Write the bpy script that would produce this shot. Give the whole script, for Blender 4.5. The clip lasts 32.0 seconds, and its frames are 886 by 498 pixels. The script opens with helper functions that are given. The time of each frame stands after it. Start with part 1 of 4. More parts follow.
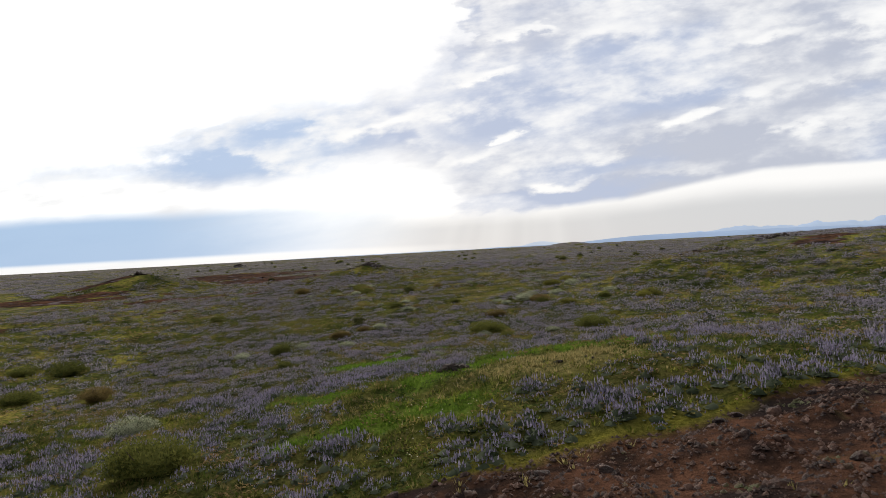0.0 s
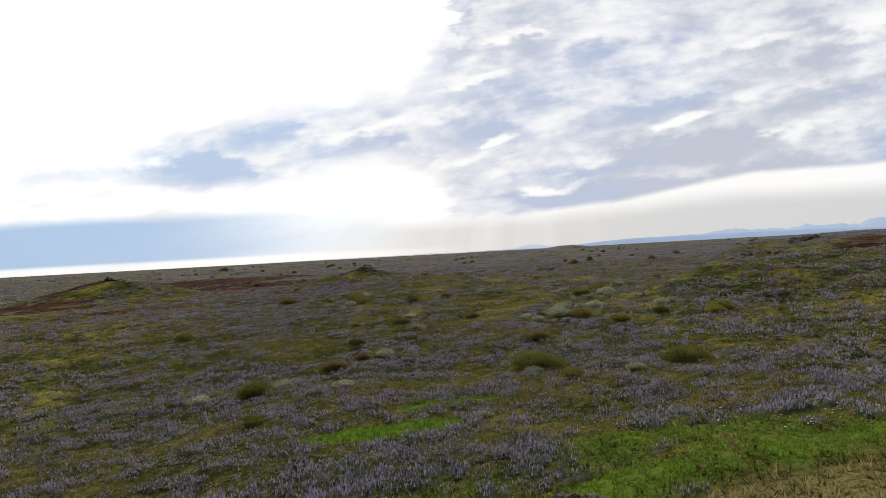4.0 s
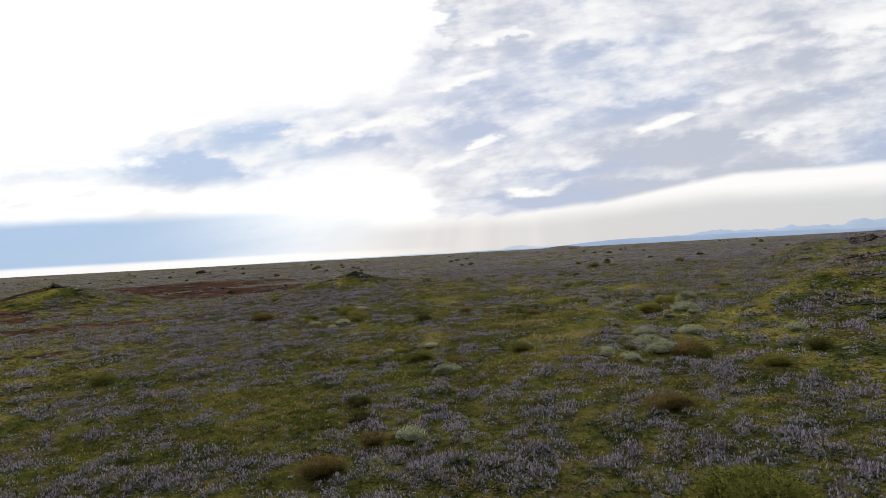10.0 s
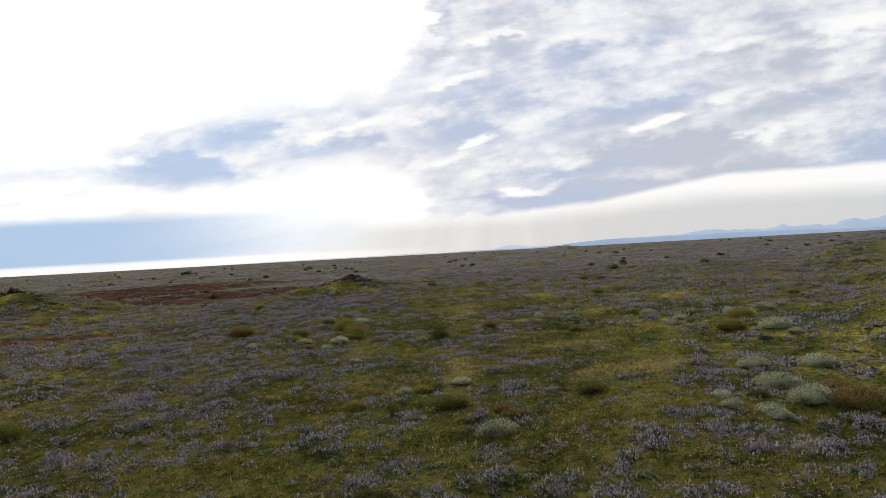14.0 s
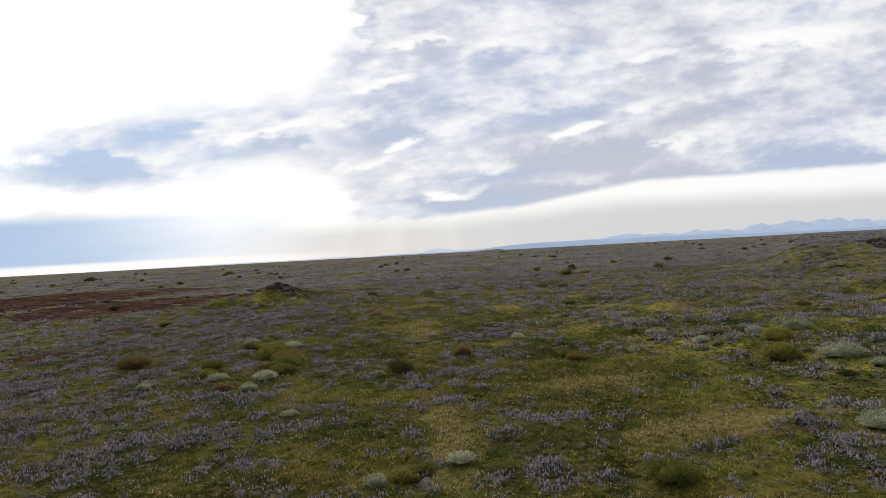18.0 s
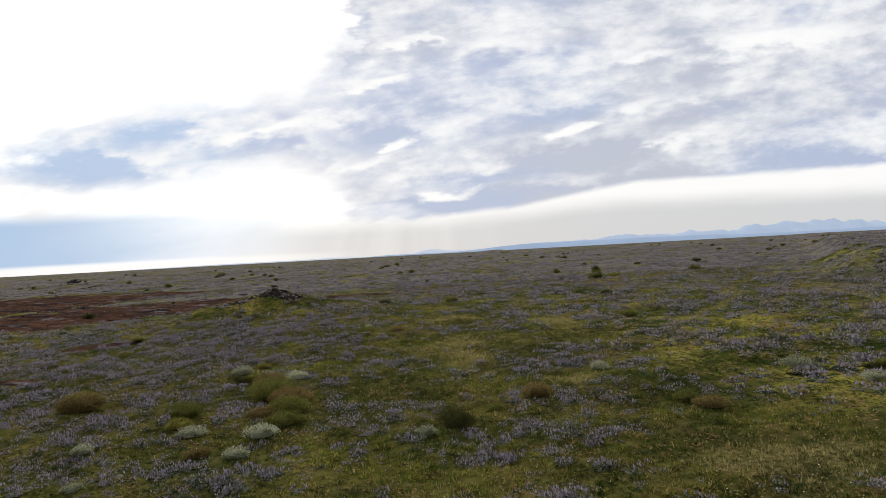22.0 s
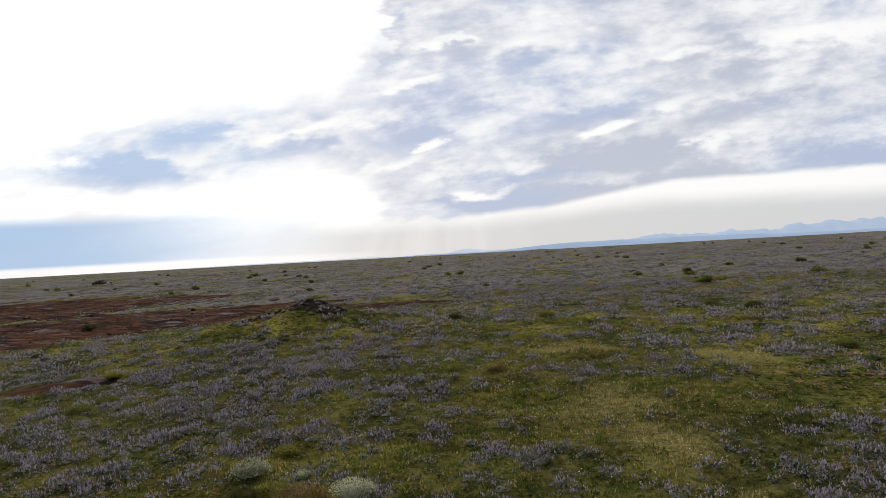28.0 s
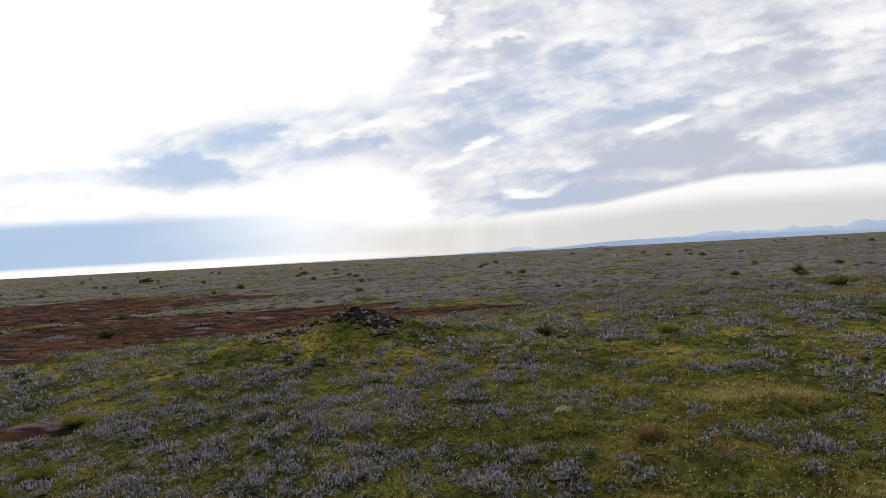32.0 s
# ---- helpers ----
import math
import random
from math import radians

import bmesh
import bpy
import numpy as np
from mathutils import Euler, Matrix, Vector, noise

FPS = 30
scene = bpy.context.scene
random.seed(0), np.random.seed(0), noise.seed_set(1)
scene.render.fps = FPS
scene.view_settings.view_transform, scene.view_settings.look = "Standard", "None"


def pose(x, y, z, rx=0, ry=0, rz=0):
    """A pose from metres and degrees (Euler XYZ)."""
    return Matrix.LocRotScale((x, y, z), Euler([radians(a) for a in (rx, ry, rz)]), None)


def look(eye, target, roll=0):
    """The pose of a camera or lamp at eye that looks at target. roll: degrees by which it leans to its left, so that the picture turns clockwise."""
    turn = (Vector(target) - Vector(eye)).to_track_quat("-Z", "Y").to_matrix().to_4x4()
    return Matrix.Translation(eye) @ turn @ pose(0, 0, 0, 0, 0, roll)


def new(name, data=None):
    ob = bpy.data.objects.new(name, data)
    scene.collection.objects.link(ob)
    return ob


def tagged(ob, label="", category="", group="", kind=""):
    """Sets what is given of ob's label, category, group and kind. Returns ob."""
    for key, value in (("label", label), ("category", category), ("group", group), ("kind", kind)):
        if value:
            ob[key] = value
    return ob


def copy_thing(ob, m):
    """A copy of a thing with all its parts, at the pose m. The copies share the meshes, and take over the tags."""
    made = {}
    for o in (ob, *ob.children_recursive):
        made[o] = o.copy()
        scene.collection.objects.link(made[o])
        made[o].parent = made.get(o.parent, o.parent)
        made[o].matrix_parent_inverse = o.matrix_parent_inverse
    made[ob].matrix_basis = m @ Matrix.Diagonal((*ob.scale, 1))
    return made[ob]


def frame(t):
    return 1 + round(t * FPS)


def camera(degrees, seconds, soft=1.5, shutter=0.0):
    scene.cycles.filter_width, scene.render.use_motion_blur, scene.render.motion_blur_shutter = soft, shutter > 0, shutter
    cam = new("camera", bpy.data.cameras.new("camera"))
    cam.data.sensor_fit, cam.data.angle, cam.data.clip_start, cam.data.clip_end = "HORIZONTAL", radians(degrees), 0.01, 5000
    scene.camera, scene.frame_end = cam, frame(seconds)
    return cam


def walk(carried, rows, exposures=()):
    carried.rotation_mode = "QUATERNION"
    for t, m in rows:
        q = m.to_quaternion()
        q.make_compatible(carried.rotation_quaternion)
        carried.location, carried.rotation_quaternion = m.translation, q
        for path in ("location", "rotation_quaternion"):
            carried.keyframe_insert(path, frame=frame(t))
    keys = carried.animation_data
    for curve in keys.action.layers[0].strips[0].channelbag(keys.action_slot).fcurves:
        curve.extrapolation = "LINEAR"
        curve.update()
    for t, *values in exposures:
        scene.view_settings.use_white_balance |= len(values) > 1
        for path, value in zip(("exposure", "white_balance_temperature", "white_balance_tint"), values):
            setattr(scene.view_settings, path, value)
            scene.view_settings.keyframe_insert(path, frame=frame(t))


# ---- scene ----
cam = camera(65.1, 32.0, soft=0.5)
# seconds, place, yaw and pitch; the flyer leans to one side all the way
ROLL = -3.1
PATH = [
    (0.0, 7.82, -41.72, 5.15, 2.36, 0.22),
    (1.0, 7.26, -38.94, 5.19, 2.14, 0.30),
    (2.0, 6.71, -36.20, 5.23, 1.97, 0.36),
    (3.0, 6.17, -33.48, 5.28, 1.79, 0.40),
    (4.5, 5.38, -29.46, 5.35, 1.55, 0.44),
    (6.0, 4.60, -25.49, 5.43, 1.33, 0.46),
    (8.0, 3.60, -20.28, 5.55, 0.97, 0.46),
    (10.0, 2.64, -15.13, 5.66, 0.47, 0.43),
    (12.0, 1.72, -10.05, 5.78, 0.16, 0.40),
    (14.0, 0.84, -5.01, 5.89, -0.15, 0.37),
    (15.5, 0.21, -1.25, 5.97, -0.36, 0.35),
    (16.0, 0.00, 0.00, 6.00, -0.97, 0.35),
    (16.2, -0.08, 0.50, 6.01, -1.69, 0.35),
    (16.4, -0.16, 1.00, 6.02, -2.80, 0.35),
    (16.6, -0.24, 1.50, 6.03, -3.92, 0.35),
    (16.8, -0.32, 2.00, 6.04, -5.14, 0.34),
    (17.0, -0.40, 2.50, 6.05, -6.25, 0.34),
    (17.2, -0.48, 3.00, 6.06, -6.30, 0.34),
    (18.0, -0.80, 4.99, 6.10, -6.31, 0.34),
    (20.0, -1.55, 9.99, 6.19, -6.53, 0.34),
    (22.0, -2.25, 14.99, 6.26, -6.76, 0.36),
    (24.0, -2.91, 20.03, 6.32, -6.87, 0.39),
    (24.6, -3.09, 21.54, 6.33, -6.70, 0.41),
    (25.0, -3.22, 22.56, 6.34, -6.03, 0.41),
    (25.5, -3.37, 23.83, 6.35, -4.98, 0.42),
    (26.5, -3.66, 26.38, 6.36, -4.48, 0.45),
    (27.5, -3.94, 28.94, 6.37, -3.98, 0.47),
    (28.0, -4.07, 30.23, 6.37, -3.98, 0.48),
    (30.0, -4.58, 35.43, 6.35, -4.20, 0.51),
    (30.4, -4.67, 36.48, 6.35, -3.81, 0.52),
    (30.8, -4.76, 37.53, 6.34, -3.48, 0.52),
    (31.2, -4.85, 38.59, 6.33, -2.64, 0.53),
    (31.5, -4.92, 39.38, 6.32, -1.42, 0.53),
    (31.8, -4.98, 40.18, 6.31, -0.36, 0.53),
    (32.0, -5.03, 40.71, 6.31, 0.19, 0.53),
]


def aim(x, y, z, yaw, pitch):
    a, b = radians(yaw), radians(pitch)
    ahead = Vector((-math.sin(a) * math.cos(b), math.cos(a) * math.cos(b), math.sin(b)))
    eye = Vector((x, y, z))
    return look(eye, eye + ahead, ROLL)


walk(cam, [(t, aim(x, y, z, yaw, pitch)) for t, x, y, z, yaw, pitch in PATH])

# ---- sky and sun ----
SUN_AZIMUTH, SUN_ELEVATION = -4.0, 24.0
sun_way = Vector((math.sin(radians(SUN_AZIMUTH)) * math.cos(radians(SUN_ELEVATION)), math.cos(radians(SUN_AZIMUTH)) * math.cos(radians(SUN_ELEVATION)), math.sin(radians(SUN_ELEVATION))))
world = bpy.data.worlds.new("overcast_evening_sky")
scene.world = world
world.use_nodes = True
sky_tree = world.node_tree
sky_tree.nodes.clear()


class Graph:
    """Short ways to add shader nodes."""

    def __init__(self, tree):
        self.tree = tree

    def node(self, kind, ins=(), **settings):
        n = self.tree.nodes.new(kind)
        for key, value in settings.items():
            if key == "operation":
                n.operation = value
            elif key == "interpolation_type":
                n.interpolation_type = value
            elif key == "data_type":
                n.data_type = value
            elif key == "blend_type":
                n.blend_type = value
            elif key == "attribute_name":
                n.attribute_name = value
        for slot, value in (ins.items() if isinstance(ins, dict) else enumerate(ins)):
            self.set(n.inputs[slot], value)
        return n

    def set(self, socket, value):
        if isinstance(value, bpy.types.NodeSocket):
            self.tree.links.new(value, socket)
        else:
            socket.default_value = value

    def math(self, op, a, b=0.0):
        return self.node("ShaderNodeMath", (a, b), operation=op).outputs[0]

    def ramp01(self, v, a, b):
        """0 where v is a, 1 where it is b, smooth between."""
        n = self.node("ShaderNodeMapRange", {"Value": v, "From Min": a, "From Max": b}, interpolation_type="SMOOTHSTEP")
        return n.outputs[0]

    def mix(self, k, a, b, blend="MIX"):
        n = self.tree.nodes.new("ShaderNodeMix")
        n.data_type, n.blend_type = "RGBA", blend
        self.set(n.inputs[0], k)
        for socket, value in ((n.inputs[6], a), (n.inputs[7], b)):
            self.set(socket, value if isinstance(value, bpy.types.NodeSocket) else (*value, 1.0))
        return n.outputs[2]

    def noise(self, vector, scale, detail=4.0, rough=0.5, out=0):
        return self.node("ShaderNodeTexNoise", {"Vector": vector, "Scale": scale, "Detail": detail, "Roughness": rough}).outputs[out]

    def curve(self, v, stops):
        """A height read off along v by straight pieces between (place, value) stops; places lie in -0.8 to 0.8."""
        n = self.tree.nodes.new("ShaderNodeValToRGB")
        ramp = n.color_ramp
        ramp.interpolation = "LINEAR"
        while len(ramp.elements) < len(stops):
            ramp.elements.new(0.5)
        for element, (place, value) in zip(ramp.elements, stops):
            element.position, element.color = (place + 0.8) / 1.6, (value, value, value, 1)
        self.set(n.inputs[0], self.math("MULTIPLY_ADD", v, 0.625))
        n.inputs[0].links[0].from_node.inputs[2].default_value = 0.5
        return n.outputs[0]


# banks of cloud: across, up, half length, half thickness, slant in degrees, strength
DARK_BANKS = [(-0.274, 0.186, 0.062, 0.015, 4, 0.9), (-0.352, 0.137, 0.092, 0.025, -5, 0.8), (-0.151, 0.162, 0.074, 0.018, 2, 0.6), (0.018, 0.177, 0.065, 0.028, -12, 0.8),
              (0.089, 0.209, 0.088, 0.018, 6, 0.45), (0.280, 0.189, 0.071, 0.016, 11, 0.55), (0.501, 0.191, 0.085, 0.018, 9, 0.6), (0.292, 0.119, 0.150, 0.018, 6, 0.75),
              (0.172, 0.106, 0.120, 0.016, 3, 0.4), (0.105, 0.066, 0.120, 0.011, 3, 0.9), (0.474, 0.132, 0.132, 0.011, 5, 0.45), (-0.011, 0.321, 0.049, 0.033, 57, 0.5),
              (0.543, 0.244, 0.070, 0.018, 11, 0.5), (0.164, 0.261, 0.096, 0.016, 8, 0.3), (0.748, 0.112, 0.086, 0.008, 1, 0.7),
              (0.210, 0.078, 0.120, 0.012, 7, 0.8)]
BRIGHT_GAPS = [(0.323, 0.167, 0.043, 0.008, 11, 1.0), (0.042, 0.252, 0.040, 0.010, 6, 0.8), (0.094, 0.304, 0.048, 0.011, 1, 0.8), (0.408, 0.205, 0.047, 0.010, 11, 0.6),
               (0.443, 0.275, 0.047, 0.011, 6, 0.7), (0.066, 0.161, 0.018, 0.008, 7, 1.0), (0.030, 0.142, 0.045, 0.008, 8, 0.5), (0.131, 0.091, 0.048, 0.008, 5, 0.8),
               (0.577, 0.298, 0.077, 0.024, 6, 0.7), (-0.099, 0.200, 0.057, 0.008, 16, 0.7), (-0.194, 0.136, 0.074, 0.010, 1, 0.35), (-0.317, 0.164, 0.042, 0.006, 1, 0.2),
               (0.222, 0.301, 0.072, 0.013, 4, 0.5), (0.491, 0.155, 0.093, 0.006, 7, 0.5), (0.705, 0.308, 0.104, 0.019, 4, 0.8)]


def paint_sky():
    g = Graph(sky_tree)
    where = g.node("ShaderNodeTexCoord").outputs["Generated"]
    parts = g.node("ShaderNodeSeparateXYZ", (where,)).outputs
    depth = g.math("MAXIMUM", g.math("ABSOLUTE", parts[1]), 0.12)
    u, v = g.math("DIVIDE", parts[0], depth), g.math("DIVIDE", parts[2], depth)
    flat = g.node("ShaderNodeCombineXYZ", (u, g.math("SUBTRACT", g.math("MULTIPLY", v, 2.2), g.math("MULTIPLY", u, 0.18)), 0.3)).outputs[0]
    long = g.node("ShaderNodeCombineXYZ", (u, g.math("SUBTRACT", g.math("MULTIPLY", v, 4.2), g.math("MULTIPLY", u, 0.34)), 3.1)).outputs[0]
    puffs, wisps = g.noise(flat, 5.5, 5.0, 0.5), g.noise(long, 6.5, 6.0, 0.5)
    tufts = g.noise(flat, 15.0, 6.0, 0.55)
    centred = lambda n, k: g.math("MULTIPLY", g.math("SUBTRACT", n, 0.5), k)
    # a place in the sky, shifted a little to and fro so that edges fray
    frayed = g.node("ShaderNodeCombineXYZ", (g.math("ADD", u, g.math("ADD", centred(tufts, 0.15), centred(wisps, 0.10))), g.math("ADD", v, g.math("ADD", centred(puffs, 0.040), centred(tufts, 0.070))), 0.0)).outputs[0]

    def banks(rows):
        total = 0.0
        for cx, cy, a, b, slant, k in rows:
            n = g.tree.nodes.new("ShaderNodeMapping")
            n.vector_type = "TEXTURE"
            g.set(n.inputs[0], frayed)
            n.inputs[1].default_value, n.inputs[2].default_value, n.inputs[3].default_value = (cx, cy, 0), (0, 0, radians(slant)), (a, b, 1)
            off = g.node("ShaderNodeVectorMath", (n.outputs[0],), operation="LENGTH").outputs["Value"]
            total = g.math("ADD", total, g.math("MULTIPLY", g.ramp01(off, 1.45, 0.25), k))
        return total

    bent = g.math("ADD", u, g.math("ADD", centred(puffs, 0.16), centred(tufts, 0.20)))
    swayed = g.math("ADD", u, g.math("ADD", centred(wisps, 0.16), centred(tufts, 0.10)))
    low = g.curve(swayed, [(-0.70, 0.135), (-0.47, 0.126), (-0.37, 0.106), (-0.30, 0.104), (-0.20, 0.116), (-0.12, 0.122), (-0.09, 0.112), (0.015, 0.053), (0.13, 0.052), (0.225, 0.059), (0.378, 0.085), (0.50, 0.092), (0.65, 0.096), (0.8, 0.100)])
    high = g.curve(bent, [(-0.70, 0.180), (-0.50, 0.182), (-0.43, 0.205), (-0.36, 0.238), (-0.306, 0.252), (-0.20, 0.258), (-0.148, 0.266), (-0.07, 0.290), (0.0, 0.38), (0.09, 0.9), (0.8, 0.9)])
    above, below = g.math("SUBTRACT", v, low), g.math("SUBTRACT", high, v)
    ragged = g.math("ADD", centred(puffs, 0.05), centred(tufts, 0.07))
    loose = g.math("MULTIPLY", g.ramp01(u, -0.40, -0.10), g.ramp01(u, 0.12, 0.02))
    above = g.math("ADD", above, g.math("ADD", centred(wisps, 0.022), centred(tufts, 0.014)))
    above = g.math("ADD", above, g.math("MULTIPLY", loose, g.math("ADD", centred(wisps, 0.05), centred(tufts, 0.04))))
    sharp = g.math("ADD", 0.005, g.math("ADD", g.math("MULTIPLY", g.ramp01(u, 0.12, -0.15), 0.012), g.math("MULTIPLY", loose, 0.030)))
    deck = g.math("MULTIPLY", g.ramp01(above, g.math("MULTIPLY", sharp, -0.5), g.math("ADD", sharp, 0.003)), g.ramp01(g.math("ADD", below, ragged), g.math("MULTIPLY", g.ramp01(u, -0.14, -0.02), -0.06), g.math("ADD", 0.055, g.math("MULTIPLY", g.ramp01(u, -0.14, -0.02), 0.12))))
    # bright haze, greyer under the deck ahead, blue low down towards the sea
    lift = g.math("ADD", v, g.math("ADD", centred(wisps, 0.016), g.math("MULTIPLY", g.ramp01(u, 0.12, 0.40), -0.012)))
    grey = g.math("MULTIPLY", g.ramp01(lift, 0.066, 0.030), g.ramp01(u, -0.30, 0.02))
    blue = g.math("MULTIPLY", g.math("MULTIPLY", g.ramp01(g.math("ADD", v, centred(wisps, 0.02)), 0.088, 0.066), g.ramp01(v, 0.005, 0.015)), g.ramp01(g.math("ADD", u, centred(wisps, 0.20)), 0.02, -0.50))
    base = g.mix(g.math("MULTIPLY", g.ramp01(u, 0.35, -0.25), 0.8), (1.02, 1.01, 1.0), (1.25, 1.24, 1.22))
    faint = g.math("MULTIPLY", g.math("MULTIPLY", g.ramp01(u, -0.30, -0.42), g.ramp01(v, 0.15, 0.12)), g.ramp01(wisps, 0.42, 0.66))
    base = g.mix(g.math("MULTIPLY", faint, 0.8), base, (0.80, 0.81, 0.84))
    base = g.mix(g.math("MULTIPLY", grey, 0.95), base, (0.66, 0.67, 0.69))
    # slanting sunbeams below the gap ahead
    fan = g.math("DIVIDE", g.math("SUBTRACT", u, 0.10), g.math("SUBTRACT", 0.34, v))
    beam = g.noise(g.node("ShaderNodeCombineXYZ", (fan, 0.0, 0.7)).outputs[0], 4.5, 2.5, 0.45)
    shaft = g.math("MULTIPLY", g.math("MULTIPLY", g.ramp01(v, 0.075, 0.045), g.ramp01(u, -0.36, -0.16)), g.ramp01(u, 0.30, 0.02))
    base = g.mix(g.math("MULTIPLY", shaft, g.math("MULTIPLY", g.ramp01(beam, 0.40, 0.68), 0.45)), base, (0.95, 0.95, 0.95))
    base = g.mix(g.math("MULTIPLY", blue, 0.95), base, (0.40, 0.57, 0.81))
    mist = g.math("MULTIPLY", g.ramp01(v, 0.014, 0.006), g.ramp01(u, 0.05, -0.20))
    base = g.mix(g.math("MULTIPLY", mist, 0.9), base, (0.97, 0.98, 0.99))
    # cloud: blue-grey bodies, bright thin places
    dark, gap = banks(DARK_BANKS), banks(BRIGHT_GAPS)
    thin = g.math("ADD", g.math("ADD", centred(wisps, 1.5), centred(tufts, 2.6)), g.math("ADD", g.math("ADD", centred(puffs, 1.1), centred(g.noise(flat, 34.0, 5.0, 0.55), 0.9)), 0.40))
    thin = g.math("ADD", thin, g.math("SUBTRACT", g.math("MULTIPLY", gap, 0.75), g.math("MULTIPLY", dark, 0.85)))
    fringe = g.ramp01(g.math("ADD", below, ragged), 0.10, 0.0)
    thin = g.math("ADD", thin, g.math("MULTIPLY", fringe, g.math("MULTIPLY", g.ramp01(u, -0.22, -0.05), 0.5)))
    edge = g.math("MULTIPLY", g.ramp01(above, 0.045, 0.0), g.ramp01(u, 0.02, 0.20))
    thin = g.math("SUBTRACT", thin, g.math("MULTIPLY", edge, 0.55))
    tip = g.math("MULTIPLY", g.ramp01(u, -0.08, -0.24), g.ramp01(v, 0.09, 0.14))
    body = g.mix(g.ramp01(g.math("ADD", g.noise(flat, 3.0, 3.0, 0.5), g.math("MULTIPLY", dark, 0.14)), 0.40, 0.64), (0.52, 0.555, 0.66), (0.455, 0.53, 0.71))
    body = g.mix(g.math("MULTIPLY", tip, 0.8), body, (0.46, 0.60, 0.83))
    cloud = g.mix(g.ramp01(thin, -0.35, 1.25), body, (0.97, 0.97, 0.975))
    cloud = g.mix(g.math("MULTIPLY", g.ramp01(gap, 0.25, 1.0), 0.6), cloud, (1.08, 1.07, 1.05))
    colour = g.mix(g.math("MULTIPLY", deck, 0.96), base, cloud)
    # the unseen sky away from the veiled sun is dulled to cut fill light
    toward = g.node("ShaderNodeVectorMath", (where, tuple(sun_way)), operation="DOT_PRODUCT").outputs["Value"]
    colour = g.mix(g.ramp01(toward, 0.50, -0.10), colour, (0.28, 0.30, 0.335))
    clear = g.tree.nodes.new("ShaderNodeTexSky")
    clear.sky_type, clear.sun_disc = "NISHITA", False
    clear.sun_elevation, clear.sun_rotation = radians(SUN_ELEVATION), radians(SUN_AZIMUTH)
    back = g.node("ShaderNodeBackground", {"Color": colour, "Strength": 1.0})
    air = g.node("ShaderNodeBackground", {"Color": clear.outputs[0], "Strength": 0.05})
    both = g.node("ShaderNodeMixShader", {0: 0.06})
    g.set(both.inputs[1], back.outputs[0])
    g.set(both.inputs[2], air.outputs[0])
    out = g.tree.nodes.new("ShaderNodeOutputWorld")
    g.set(out.inputs[0], both.outputs[0])


paint_sky()
sun = new("sun", bpy.data.lights.new("sun", "SUN"))
sun.data.energy, sun.data.angle, sun.data.color = 3.5, radians(6), (1.0, 0.95, 0.87)
sun.matrix_world = look(sun_way * 60, (0, 0, 0))


# ---- lie of the land ----
def lattice(ix, iy, seed):
    """A repeatable random value in 0..1 for each whole-number place."""
    h = (ix.astype(np.int64) * 374761393 + iy.astype(np.int64) * 668265263 + seed * 974634541) & 0xFFFFFFFF
    h = ((h ^ (h >> 13)) * 1274126177) & 0xFFFFFFFF
    return ((h ^ (h >> 16)) & 0xFFFFFF) / float(0xFFFFFF)


def value_noise(x, y, size, seed):
    """Smooth noise in 0..1 with bumps of about that many metres."""
    x, y = np.asarray(x, float) / size + 311.7, np.asarray(y, float) / size + 173.3
    ix, iy = np.floor(x), np.floor(y)
    fx, fy = x - ix, y - iy
    fx, fy = fx * fx * (3 - 2 * fx), fy * fy * (3 - 2 * fy)
    a, b = lattice(ix, iy, seed), lattice(ix + 1, iy, seed)
    c, d = lattice(ix, iy + 1, seed), lattice(ix + 1, iy + 1, seed)
    return (a * (1 - fx) + b * fx) * (1 - fy) + (c * (1 - fx) + d * fx) * fy


def fbm(x, y, size, seed, octaves=3):
    total, weight, amp = 0.0, 0.0, 1.0
    for n in range(octaves):
        turn = 0.6 * n
        u, v = math.cos(turn) * x - math.sin(turn) * y, math.sin(turn) * x + math.cos(turn) * y
        total = total + amp * value_noise(u, v, size / 2.03**n, seed + 17 * n)
        weight, amp = weight + amp, amp * 0.55
    return total / weight


def hump(x, y, cx, cy, sx, sy, turn=0.0):
    """A smooth mound, 1 at its top."""
    c, s = math.cos(radians(turn)), math.sin(radians(turn))
    u, v = c * (x - cx) + s * (y - cy), -s * (x - cx) + c * (y - cy)
    return np.exp(-0.5 * ((u / sx) ** 2 + (v / sy) ** 2))


def smooth(a, b, v):
    k = np.clip((v - a) / (b - a), 0, 1)
    return k * k * (3 - 2 * k)


def path_x(y):
    """The x of the flight line above a given y."""
    return 1.5 - 0.165 * np.clip(y, -60, 90)


def scarp(x, y):
    """How far along the scarp a place lies, and how far behind its foot."""
    ax, ay, bx, by = 20.0, 26.0, 78.0, 112.0
    long = math.hypot(bx - ax, by - ay)
    ux, uy = (bx - ax) / long, (by - ay) / long
    s = (x - ax) * ux + (y - ay) * uy
    d = (x - ax) * uy - (y - ay) * ux
    return s, d + 8 * smooth(38, 58, s) + 6 * (fbm(s, 0 * s, 12, 5, 2) - 0.5)


